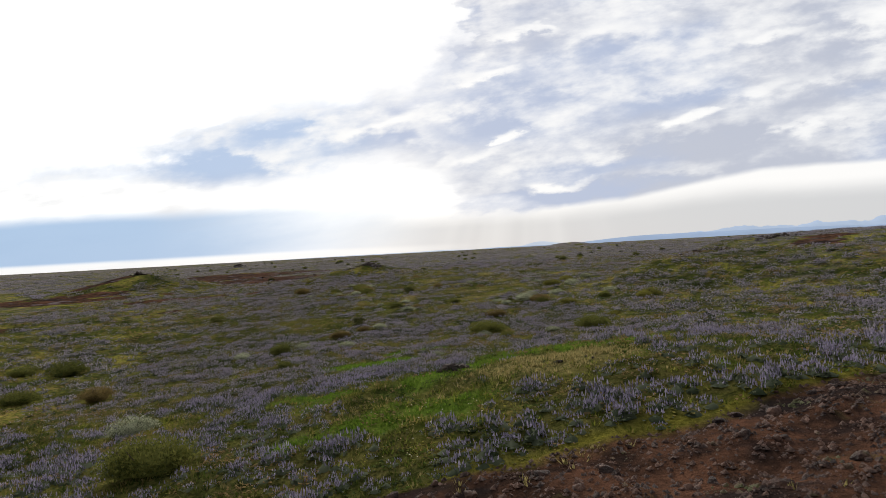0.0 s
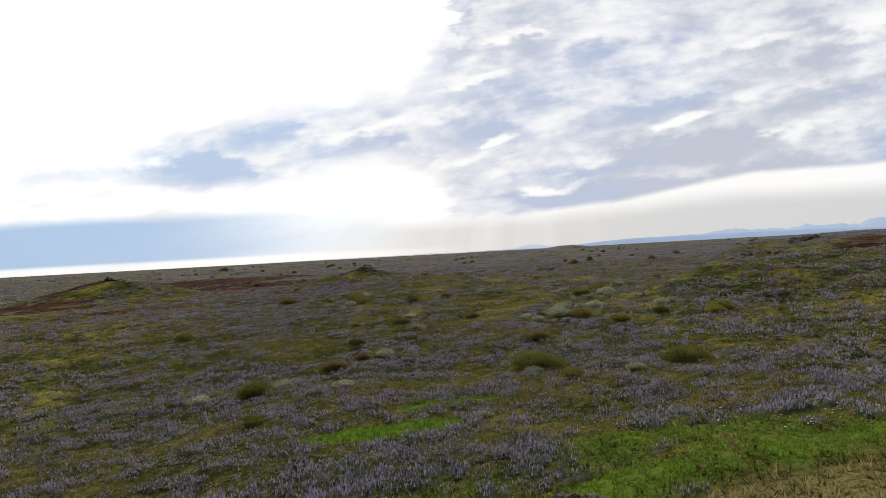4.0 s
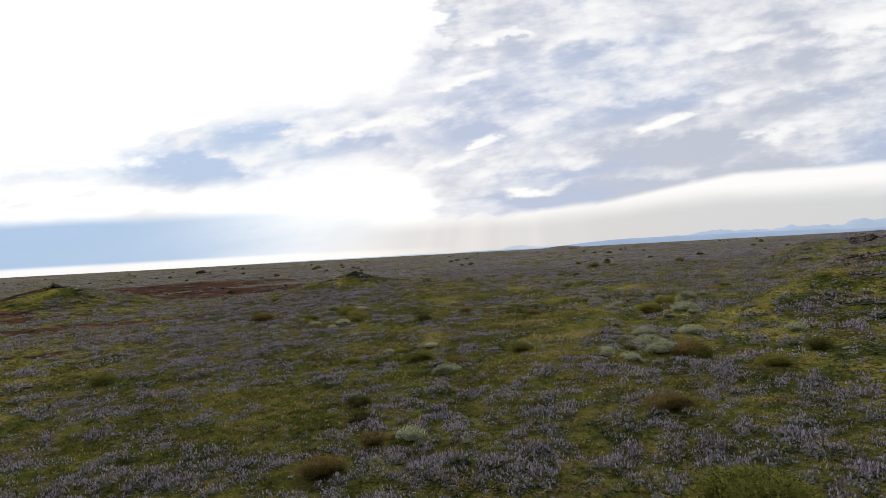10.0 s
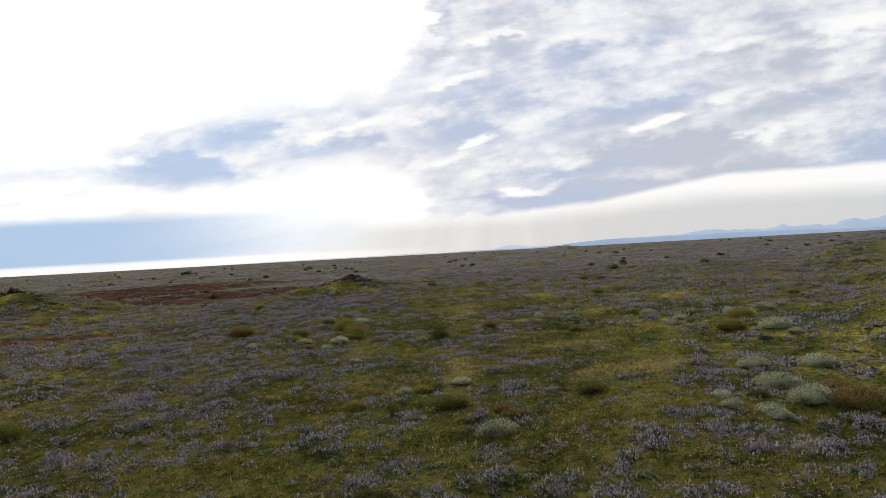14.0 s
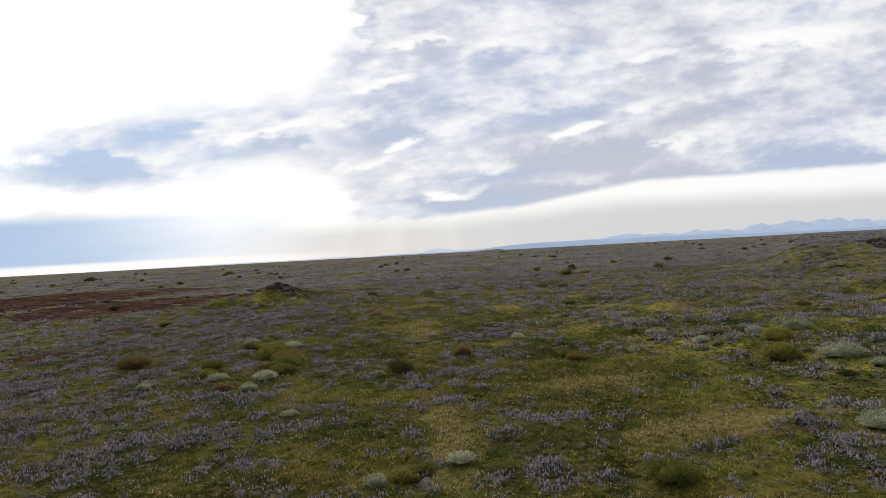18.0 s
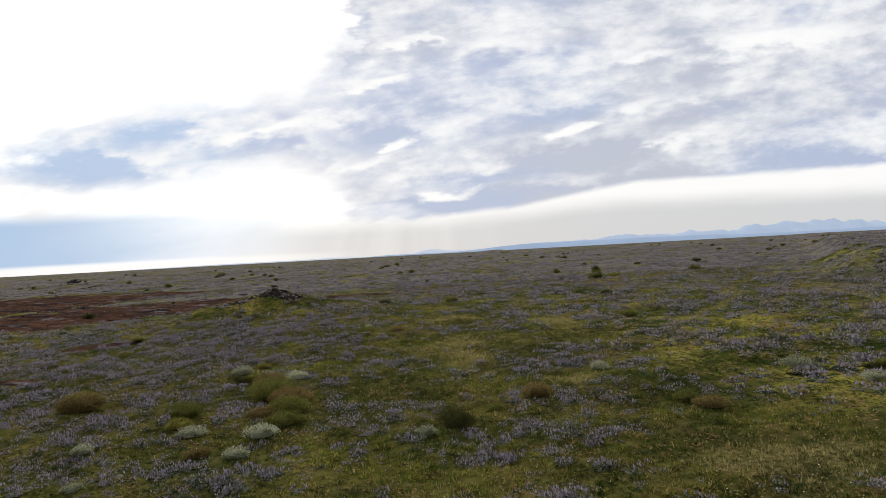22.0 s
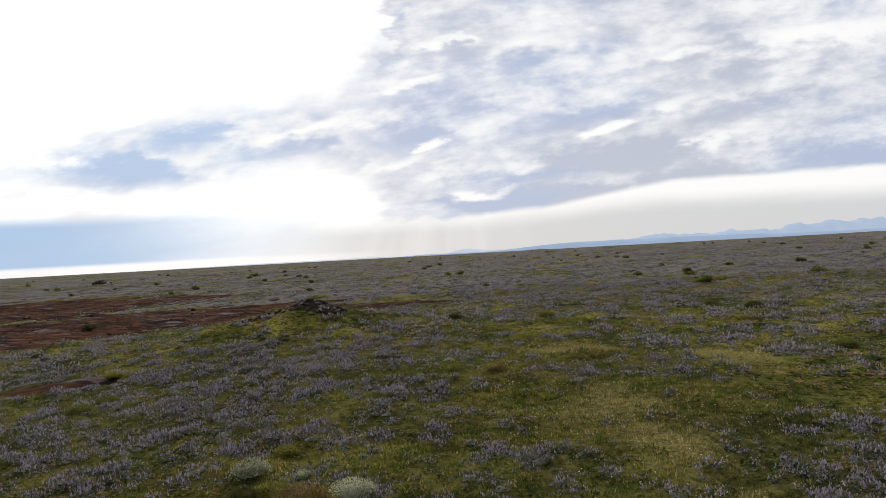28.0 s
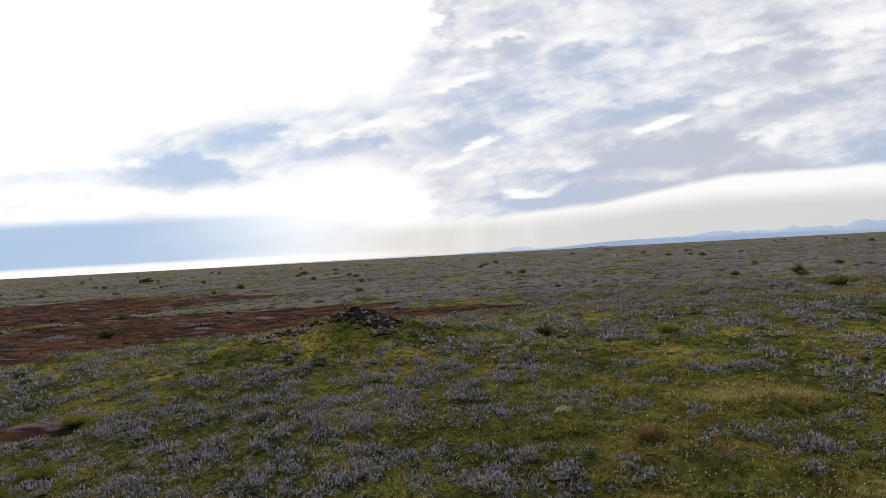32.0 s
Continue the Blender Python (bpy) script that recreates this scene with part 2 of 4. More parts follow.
def height(x, y):
    x, y = np.asarray(x, float), np.asarray(y, float)
    plane = 0.25 + 0.0204 * 70 * np.tanh(x / 70) + 0.0172 * np.maximum(y, -80)
    z = 5.9 - 5.7 * np.exp(-(np.maximum(plane, -2.0) - 0.2) / 5.7)
    far = smooth(60, 260, np.hypot(x, y - 10))
    z = z + 0.81 * hump(x, y, 10.2, -22.6, 6.2, 4.2, 12) + 1.06 * hump(x, y, 14.0, -18.0, 9.1, 7.0)
    z = z + 1.5 * hump(x, y, 18.0, -31.0, 8.0, 6.5)
    z = z - 1.4 * hump(x, y, -20.0, -4.0, 13.0, 17.0)
    z = z + 1.45 * hump(x, y, -9.9, 74.6, 4.4, 3.3) + 0.10 * hump(x, y, -9.6, 74.9, 2.2, 1.5) + 0.5 * hump(x, y, -14.5, 71.5, 4.5, 3.5, 20) + 0.75 * hump(x, y, -6.0, 64.0, 13.0, 12.0)
    z = z + 0.35 * hump(x, y, 8.0, 82.0, 16.0, 10.0)
    z = z + 2.9 * hump(x, y, -52.0, 81.0, 7.4, 6.0) + 0.5 * hump(x, y, -62.0, 84.0, 14.0, 6.0)
    z = z + 1.7 * hump(x, y, -77.2, 208.0, 7.0, 6.0)
    z = z + 2.4 * hump(x, y, 64.0, 358.0, 9.0, 8.0)
    # the scarp that runs away to the right of the flight line
    s, d = scarp(x, y)
    rise = smooth(-6, 12, s) * 2.2 * (1 - 0.62 * smooth(20, 34, s)) + smooth(44, 66, s) * 1.5 * (1 - smooth(150, 330, s))
    z = z + rise * smooth(-3.6, 3.4, d) * (1 - 0.85 * smooth(30, 110, d))
    # swells, hummocks and small tussocks
    z = z + (0.16 + 0.7 * far) * (fbm(x, y, 22 + 0 * x, 11, 3) - 0.5)
    z = z + 0.42 * (fbm(x, y, 3.4, 23, 3) - 0.5) + 0.25 * (fbm(x, y, 1.2, 29, 2) - 0.5)
    z = z + red_soil(x, y) * (0.26 * (fbm(x, y, 0.9, 83, 3) - 0.5) + 0.5 * (fbm(x, y, 3.0, 87, 2) - 0.5))
    return z


def red_soil(x, y):
    """Where bare red cinder shows, 0 to 1."""
    edge = 0.9 * (fbm(x, y, 7, 31, 3) - 0.5) + 0.35 * (fbm(x, y, 1.6, 33, 2) - 0.5) + 0.7 * (fbm(0.28 * x, y, 2.6, 35, 3) - 0.5)
    big = np.maximum(hump(x, y, -29, 104, 19, 14, -12), 0.95 * hump(x, y, -62, 136, 28, 24, -30))
    big = np.maximum(big, 0.95 * hump(x, y, -37, 92, 15, 8))
    big = np.maximum(big, 0.85 * hump(x, y, -9, 98, 10, 5.0, -8))
    big = np.maximum(big, 0.85 * hump(x, y, -60, 66, 16, 7.0))
    big = np.maximum(big, 0.85 * hump(x, y, -38, 50, 10, 3.4, 6))
    big = np.maximum(big, 0.72 * hump(x, y, -25, 50.5, 6, 1.7, 6))
    big = np.maximum(big, 0.72 * hump(x, y, -27, 32.0, 6, 1.8, 12))
    big = np.maximum(big, 0.7 * hump(x, y, -44, 22, 10, 4.0, 10))
    big = np.maximum(big, 0.6 * hump(x, y, -20, 62, 3.5, 1.4, 10))
    big = np.maximum(big, 0.82 * hump(x, y, 57, 60, 24, 5.0, 56))
    big = np.maximum(big, 0.95 * hump(x, y, -59, 79.0, 5.5, 3.5))
    brink = -29.15 + 0.1 * (x - 7) + 0.025 * np.clip(x - 7, 0, 14) ** 2
    near = smooth(-0.35, 0.35, brink - y + 0.9 * edge) * smooth(4.6, 6.4, x + edge) * (y < -10)
    return np.maximum(smooth(0.48, 0.62, big + 0.6 * edge * (big > 0.02)), near)


def moss_rim(x, y):
    """The yellow-green moss that hems the bare slope."""
    brink = -29.15 + 0.1 * (x - 7) + 0.025 * np.clip(x - 7, 0, 14) ** 2
    off = y - brink + 0.5 * (fbm(x, y, 1.5, 37, 3) - 0.5)
    return np.exp(-(((off - 0.25) / 0.26) ** 2)) * smooth(6.5, 8.5, x) * (y < -10)


def trail(x, y):
    """A narrow trodden trail that wanders off towards the scarp."""
    v = 0.0
    for ax, ay, bx, by in ((9.0, 54.4, 16.0, 53.6), (16.0, 53.6, 24.2, 62.6), (24.2, 62.6, 31.0, 74.5), (31.0, 74.5, 42.0, 86.3)):
        k = np.clip(((x - ax) * (bx - ax) + (y - ay) * (by - ay)) / ((bx - ax) ** 2 + (by - ay) ** 2), 0, 1)
        off = np.hypot(x - ax - k * (bx - ax), y - ay - k * (by - ay)) + 1.3 * (fbm(x, y, 2.5, 43, 3) - 0.5)
        v = np.maximum(v, 0.7 * (1 - smooth(0.08, 0.34, off)))
    return v


def dry_grass(x, y):
    edge = 1.3 * (fbm(x, y, 2.2, 41, 4) - 0.5)
    v = np.maximum(1.05 * hump(x, y, 10.2, -22.2, 2.3, 1.3, 14), 0.8 * hump(x, y, 13.0, -21.6, 1.6, 0.8))
    for cx, cy, sx, sy in ((2.6, 47.0, 1.2, 2.6), (2.2, 51.6, 2.9, 1.7), (5.5, 41.0, 1.3, 0.8), (4.2, 60.8, 2.2, 1.3), (9.5, 57, 2.0, 1.5),
                           (1.6, 26.0, 1.1, 3.2), (7.5, 30.5, 2.6, 1.3), (9.0, 24.5, 2.2, 1.0), (-1.0, 72.0, 3.2, 1.0)    ):
        v = np.maximum(v, hump(x, y, cx, cy, sx, sy))
    return np.maximum(smooth(0.45, 0.95, v + edge) * (v > 0.03), trail(x, y))


def fresh_grass(x, y):
    edge = 0.5 * (fbm(x, y, 1.4, 47, 3) - 0.5)
    v = np.maximum(hump(x, y, 2.9, -10.4, 2.3, 0.75), hump(x, y, 5.0, -7.2, 1.4, 0.6))
    lush = 0.74 * hump(x, y, 9.0, -20.5, 7.0, 4.5, 12) + 0.9 * (fbm(x, y, 2.2, 49, 4) - 0.5) - 0.6 * hump(x, y, 10.6, -22.2, 2.4, 1.2, 14)
    return np.maximum(smooth(0.45, 0.6, v + edge), 0.80 * smooth(0.40, 0.70, lush))


# middles and radii of lupin drifts and of open green places between them
LUPIN_DRIFTS = [(-14.8, 22.9, 3), (-10.2, 20.8, 3), (-0.7, 14.6, 2), (-12.2, 16.1, 2), (9.7, 8.6, 3), (-4.4, 33.1, 1.6), (-9.5, 33.6, 2.5),
    (-6.3, 28.4, 2), (-1.6, 27.5, 2), (3.1, 29.3, 2), (4.5, 25.3, 1.6), (14.2, 33.3, 2), (-19.9, 60.9, 3), (-14.3, 55.5, 3), (-9.8, 45.3, 2),
    (3.9, 43.6, 1.5), (5.4, 37.1, 2), (8.4, 38.9, 2.2), (9.6, 47.8, 2.5), (-11.7, 53.6, 3), (-7, 54.4, 2.5), (6.7, 52.2, 2), (4, 45.3, 2), (-3,
    46.5, 2), (-6.8, 61.6, 2.5), (-11.9, 61.5, 3), (-11.7, 56.9, 2), (-4.9, 56.1, 1.6), (-1, 65.5, 2.5), (0.9, 7.4, 2.5), (-7.9, 9.7, 3)]
GREEN_GLADES = [(-23.9, 25, 4), (-4.6, 8.8, 2.5), (-8.5, 4, 2), (-4.8, 12.8, 3), (-0.7, 3.8, 1.6), (4.7, 11.8, 2), (-3.6, 16.2, 2), (-5.8,
    14.2, 1.6), (1.3, 16.3, 1.2), (8.9, 12.2, 1.5), (5.6, 26.9, 3), (-5.7, 35, 1.2), (0.7, 30.9, 1.5), (10.3, 30.4, 2.5), (6.1, 29.8, 2), (11.7,
    27.2, 2), (2.1, 50.1, 2.5), (-2.9, 43.4, 2), (-11.2, 48.1, 1.6), (9.4, 37.1, 2), (2.5, 51.7, 2.5), (-7.6, 58.5, 1.5), (5.1, 59.6, 2.5),
    (-1.5, 62.4, 1.4), (4.2, 61.2, 2.5), (-22.8, 80.5, 4)]


def lupin_cover(x, y):
    """How thickly lupins stand, 0 to 1."""
    n = fbm(x, y, 5.5, 53, 5)
    streak = fbm(0.45 * x, y, 1.9, 59, 4)
    v = 0.55 * n + 0.45 * streak
    rich = 0.12 * hump(x, y, -4, -11, 17, 13) + 0.22 * hump(x, y, 13.8, -26.4, 8, 1.2, 27) + 0.06 * hump(x, y, -3, -20, 8, 8) + 0.03 * hump(x, y, 14, 0, 10, 8) + 0.14 * hump(x, y, 9, -9, 7, 4.5)
    rich = rich + 0.07 * hump(x, y, -19, 40, 9, 8) + 0.10 * hump(x, y, -13, 61, 7, 8) + 0.02 * hump(x, y, 26, 62, 12, 16)
    rich = rich + 0.09 * hump(x, y, 2, 74, 5, 5) + 0.06 * hump(x, y, 55, 100, 40, 30) + 0.19 * hump(x, y, 25, 8, 11, 18)
    rich = rich + 0.10 * hump(x, y, -13, 53, 6, 7) + 0.09 * hump(x, y, -30, 44, 12, 18) + 0.05 * hump(x, y, -14, 42, 9, 7) + 0.045 * smooth(58, 120, y) + 0.10 * hump(x, y, 36, 62, 14, 22, -30) + 0.05 * hump(x, y, -2, 4, 9, 10)
    rich = rich + 0.10 * hump(x, y, -14, 29, 6, 10) + 0.10 * hump(x, y, -20, -6, 12, 16) + 0.06 * hump(x, y, 22, 44, 8, 12)
    poor = 0.07 * hump(x, y, 3, 36, 9, 12) + 0.05 * hump(x, y, 6, 60, 10, 10) + 0.015 * hump(x, y, -2, 14, 9, 7) + 0.11 * hump(x, y, 11, 28, 6, 8) + 0.05 * hump(x, y, 7, 20, 5, 4)
    poor = poor + 0.24 * hump(x, y, 9.6, -22.0, 6.0, 3.2, 12) + 0.15 * hump(x, y, -8, 69.5, 6, 4) + 0.10 * hump(x, y, -20, 74, 7, 3)
    poor = poor + 0.05 * hump(x, y, -20, 18, 8, 8) + 0.05 * hump(x, y, 6, 98, 16, 14)
    poor = poor + 0.04 * hump(x, y, 18, 42, 12, 22) + 0.05 * hump(x, y, -48, 79, 6, 5)
    s, d = scarp(x, y)
    poor = poor + 0.07 * np.exp(-(((d - 1.5) / (4.0 + 5.0 * smooth(40, 60, s))) ** 2)) * smooth(-8, 10, s) * (1 - 0.7 * hump(s, 0 * s, 38, 0, 9, 1)) * (1 - smooth(100, 170, s))
    for cx, cy, r in LUPIN_DRIFTS:
        v = v + 0.09 * hump(x, y, cx, cy, 0.8 * r, 0.65 * r)
    for cx, cy, r in GREEN_GLADES:
        v = v - 0.10 * hump(x, y, cx, cy, 0.8 * r, 0.65 * r)
    v = smooth(0.325, 0.600, v + 0.85 * (rich - poor) + 0.30 * (value_noise(x, y, 0.75, 63) - 0.5) + 0.20 * (value_noise(0.6 * x, y, 1.7, 67) - 0.5))
    return v * (1 - red_soil(x, y)) * (1 - 0.9 * dry_grass(x, y)) * (1 - 0.95 * fresh_grass(x, y))


# ---- materials ----
def material(name, rough=0.85, spec=0.25):
    m = bpy.data.materials.new(name)
    m.use_nodes = True
    g = Graph(m.node_tree)
    g.bsdf = m.node_tree.nodes["Principled BSDF"]
    g.bsdf.inputs["Roughness"].default_value = rough
    g.bsdf.inputs["Specular IOR Level"].default_value = spec
    return m, g


def bumpy(g, h, strength, distance):
    n = g.node("ShaderNodeBump", {"Height": h, "Strength": strength, "Distance": distance})
    g.set(g.bsdf.inputs["Normal"], n.outputs[0])


def lushness(g, at):
    """Broad tracts of dull and of yellow-bright growth."""
    tone = g.math("ADD", g.math("MULTIPLY", g.noise(at, 0.20, 4, 0.6), 0.6), g.math("MULTIPLY", g.noise(at, 0.75, 4, 0.6), 0.4))
    return g.mix(g.ramp01(tone, 0.42, 0.59), (0.54, 0.62, 0.62), (1.36, 1.30, 1.08))


def soil_and_turf():
    m, g = material("heath_ground", 1.0, 0.0)
    at = g.node("ShaderNodeNewGeometry").outputs["Position"]
    read = lambda name: g.node("ShaderNodeAttribute", attribute_name=name).outputs["Fac"]
    broad, mid, fine = g.noise(at, 0.28, 5, 0.6), g.noise(at, 1.1, 6, 0.65), g.noise(at, 7.0, 6, 0.7)
    turf = g.mix(g.ramp01(broad, 0.36, 0.62), (0.052, 0.066, 0.014), (0.195, 0.182, 0.044))
    turf = g.mix(g.ramp01(mid, 0.46, 0.66), turf, (0.205, 0.150, 0.064))
    turf = g.mix(g.ramp01(g.noise(at, 3.2, 5, 0.6), 0.50, 0.64), turf, (0.033, 0.041, 0.015))
    turf = g.mix(g.ramp01(fine, 0.48, 0.62), turf, (0.028, 0.033, 0.012))
    lupin = g.mix(g.ramp01(fine, 0.40, 0.62), (0.050, 0.048, 0.030), (0.195, 0.168, 0.172))
    lupin = g.mix(g.ramp01(mid, 0.62, 0.36), lupin, (0.150, 0.136, 0.130))
    cover = g.ramp01(g.math("ADD", read("lupin"), g.math("MULTIPLY", g.math("SUBTRACT", mid, 0.5), 0.9)), 0.30, 0.72)
    turf = g.mix(1.0, turf, lushness(g, at), "MULTIPLY")
    # litter below the near plants, darkened for the shade between them
    shaded_litter = g.mix(g.ramp01(g.math("ADD", g.math("MULTIPLY", fine, 0.6), g.math("MULTIPLY", g.noise(at, 2.2, 4, 0.6), 0.4)), 0.42, 0.58), (0.012, 0.015, 0.005), (0.105, 0.096, 0.030))
    turf = g.mix(read("sward"), shaded_litter, turf)
    colour = g.mix(cover, turf, lupin)
    # dark streaks painted for the shadows between rows of plants on the far plain
    streaks = g.node("ShaderNodeVectorMath", (at, (0.16, 1.0, 1.0)), operation="MULTIPLY").outputs[0]
    beyond = g.ramp01(g.node("ShaderNodeSeparateXYZ", (at,)).outputs[1], 70.0, 140.0)
    dark = g.math("MULTIPLY", beyond, g.ramp01(g.noise(streaks, 0.16, 6, 0.7), 0.52, 0.62))
    colour = g.mix(g.math("MULTIPLY", dark, 0.7), colour, (0.035, 0.034, 0.026))
    straw = g.mix(g.ramp01(fine, 0.34, 0.68), (0.060, 0.060, 0.020), (0.27, 0.22, 0.090))
    colour = g.mix(g.math("MULTIPLY", read("dry"), 0.75), colour, straw)
    colour = g.mix(read("fresh"), colour, g.mix(g.ramp01(fine, 0.3, 0.7), (0.050, 0.095, 0.013), (0.120, 0.190, 0.022)))
    cinder = g.mix(g.ramp01(mid, 0.34, 0.68), (0.027, 0.017, 0.013), (0.108, 0.053, 0.033))
    cinder = g.mix(g.ramp01(fine, 0.60, 0.78), cinder, (0.105, 0.058, 0.038))
    cinder = g.mix(g.ramp01(fine, 0.42, 0.28), cinder, (0.016, 0.012, 0.011))
    moss = g.ramp01(g.noise(at, 0.8, 5, 0.6), 0.60, 0.70)
    cinder = g.mix(g.math("MULTIPLY", moss, 0.5), cinder, (0.095, 0.082, 0.034))
    drawn = g.node("ShaderNodeVectorMath", (at, (0.3, 1.0, 1.0)), operation="MULTIPLY").outputs[0]
    cinder = g.mix(g.ramp01(g.noise(drawn, 0.55, 5, 0.6), 0.47, 0.60), cinder, (0.024, 0.018, 0.017))
    north = g.ramp01(g.node("ShaderNodeSeparateXYZ", (at,)).outputs[1], 0.0, 20.0)
    cinder = g.mix(g.math("MULTIPLY", north, g.math("MULTIPLY", g.ramp01(g.noise(drawn, 0.85, 4, 0.6), 0.56, 0.68), 0.8)), cinder, (0.145, 0.128, 0.140))
    bare = g.ramp01(g.math("ADD", read("red"), g.math("MULTIPLY", g.math("SUBTRACT", fine, 0.5), 0.8)), 0.35, 0.65)
    colour = g.mix(bare, colour, cinder)
    rim = g.mix(g.ramp01(fine, 0.35, 0.65), (0.085, 0.080, 0.014), (0.20, 0.175, 0.030))
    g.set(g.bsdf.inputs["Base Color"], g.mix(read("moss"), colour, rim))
    bumpy(g, g.math("ADD", g.math("MULTIPLY", mid, 0.6), fine), 0.8, 0.12)
    return m


def leafy(name, dark, light, rough=0.6, veil=0.25, patchy=0.5, sere=None):
    """A leaf material that varies from leaf to leaf and lets some light through."""
    m, g = material(name, 0.95, 0.03)
    by = g.node("ShaderNodeNewGeometry").outputs["Random Per Island"]
    plant = g.node("ShaderNodeObjectInfo").outputs["Random"]
    k = g.math("ADD", g.math("MULTIPLY", by, 0.8), g.math("MULTIPLY", plant, 0.3))
    at = g.node("ShaderNodeNewGeometry").outputs["Position"]
    patch = g.noise(at, 0.55, 4, 0.6)
    k = g.math("ADD", k, g.math("MULTIPLY", g.math("SUBTRACT", patch, 0.5), patchy))
    colour = g.mix(g.ramp01(k, 0.05, 1.0), dark, light)
    if sere:
        dried = g.math("ADD", g.noise(at, 0.42, 6, 0.65), g.math("MULTIPLY", g.math("SUBTRACT", by, 0.5), 0.35))
        colour = g.mix(g.math("MULTIPLY", g.ramp01(dried, 0.50, 0.66), 0.85), colour, sere)
        colour = g.mix(1.0, colour, lushness(g, at), "MULTIPLY")
    g.set(g.bsdf.inputs["Base Color"], colour)
    glow = g.node("ShaderNodeBsdfTranslucent", {"Color": colour})
    both = g.node("ShaderNodeMixShader", {0: veil})
    g.set(both.inputs[1], g.bsdf.outputs[0])
    g.set(both.inputs[2], glow.outputs[0])
    g.set(m.node_tree.nodes["Material Output"].inputs[0], both.outputs[0])
    return m


def lupin_mass():
    """Leaves and small flowers crowded together."""
    m, g = material("lupin_mass", 1.0, 0.0)
    at = g.node("ShaderNodeNewGeometry").outputs["Position"]
    by = g.node("ShaderNodeNewGeometry").outputs["Random Per Island"]
    fine = g.math("ADD", g.noise(at, 14.0, 5, 0.7), g.math("MULTIPLY", g.math("SUBTRACT", by, 0.5), 0.16))
    fine = g.math("ADD", fine, g.math("MULTIPLY", g.math("SUBTRACT", g.noise(at, 0.9, 4, 0.6), 0.5), 0.35))
    colour = g.mix(g.ramp01(fine, 0.40, 0.62), (0.022, 0.030, 0.014), (0.165, 0.156, 0.142))
    g.set(g.bsdf.inputs["Base Color"], colour)
    bumpy(g, fine, 1.0, 0.08)
    return m


def lava(name, dark, light):
    m, g = material(name, 0.9, 0.2)
    at = g.node("ShaderNodeNewGeometry").outputs["Position"]
    mid, fine = g.noise(at, 2.6, 6, 0.6), g.noise(at, 14.0, 6, 0.7)
    colour = g.mix(g.ramp01(mid, 0.36, 0.66), dark, light)
    colour = g.mix(g.ramp01(fine, 0.58, 0.72), colour, (0.115, 0.095, 0.080))
    colour = g.mix(g.ramp01(g.noise(at, 1.3, 4, 0.5), 0.60, 0.72), colour, (0.075, 0.078, 0.032))
    g.set(g.bsdf.inputs["Base Color"], colour)
    bumpy(g, g.math("ADD", mid, fine), 0.8, 0.08)
    return m


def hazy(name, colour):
    """Far hills, seen through miles of bright air; the haze is painted in as glow."""
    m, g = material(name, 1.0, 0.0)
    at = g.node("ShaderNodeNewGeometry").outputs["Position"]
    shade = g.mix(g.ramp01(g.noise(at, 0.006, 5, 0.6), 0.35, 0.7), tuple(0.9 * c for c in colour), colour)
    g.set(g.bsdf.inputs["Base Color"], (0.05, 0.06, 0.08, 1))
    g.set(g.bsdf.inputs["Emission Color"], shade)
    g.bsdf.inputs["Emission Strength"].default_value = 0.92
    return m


GROUND = soil_and_turf()
BLOSSOM = leafy("lupin_blossom", (0.125, 0.111, 0.136), (0.425, 0.382, 0.450), 0.8, 0.60, 0.9)
VIOLET = leafy("violet_lupin_blossom", (0.120, 0.106, 0.160), (0.43, 0.385, 0.495), 0.8, 0.5, 0.8)
LUPIN_BODY = lupin_mass()
LUPIN_LEAF = leafy("lupin_leaf", (0.026, 0.038, 0.020), (0.105, 0.120, 0.075), 0.6, 0.4)
GRASS_BLADE = leafy("grass_blade", (0.032, 0.052, 0.009), (0.172, 0.186, 0.036), 0.6, 0.5, 2.0, (0.190, 0.138, 0.064))
HERB_DARK = leafy("herb_leaf_dark", (0.018, 0.032, 0.007), (0.110, 0.150, 0.030), 0.6, 0.5, 0.7, (0.12, 0.095, 0.046))
HERB_OLIVE = leafy("herb_leaf_olive", (0.068, 0.074, 0.017), (0.235, 0.215, 0.048), 0.6, 0.55, 0.7, (0.17, 0.125, 0.070))
HERB_RUSTY = leafy("herb_leaf_rusty", (0.100, 0.070, 0.030), (0.290, 0.195, 0.085), 0.7, 0.5, 0.7)
FRESH_BLADE = leafy("fresh_grass_blade", (0.055, 0.105, 0.013), (0.145, 0.225, 0.026), 0.5, 0.4)
STRAW_BLADE = leafy("straw_blade", (0.17, 0.140, 0.050), (0.36, 0.295, 0.130), 0.7, 0.4)
WILLOW_GREEN = leafy("willow_leaf_green", (0.046, 0.056, 0.015), (0.172, 0.172, 0.044), 0.5, 0.4)
WILLOW_BROWN = leafy("birch_leaf_brown", (0.072, 0.056, 0.022), (0.23, 0.165, 0.064), 0.6, 0.45)
WILLOW_YELLOW = leafy("willow_leaf_yellow", (0.080, 0.082, 0.020), (0.26, 0.235, 0.055), 0.5, 0.4)
WILLOW_PALE = leafy("woolly_willow_leaf", (0.095, 0.108, 0.058), (0.46, 0.47, 0.33), 0.8, 0.40)
WILLOW_DARK = leafy("willow_leaf_dark", (0.024, 0.028, 0.010), (0.090, 0.092, 0.030), 0.5, 0.3)
BARK = lava("shrub_bark", (0.035, 0.026, 0.020), (0.085, 0.062, 0.045))
ROCK = lava("dark_lava_rock", (0.022, 0.017, 0.015), (0.080, 0.058, 0.050))
RED_ROCK = lava("red_lava_stone", (0.030, 0.020, 0.018), (0.105, 0.056, 0.040))
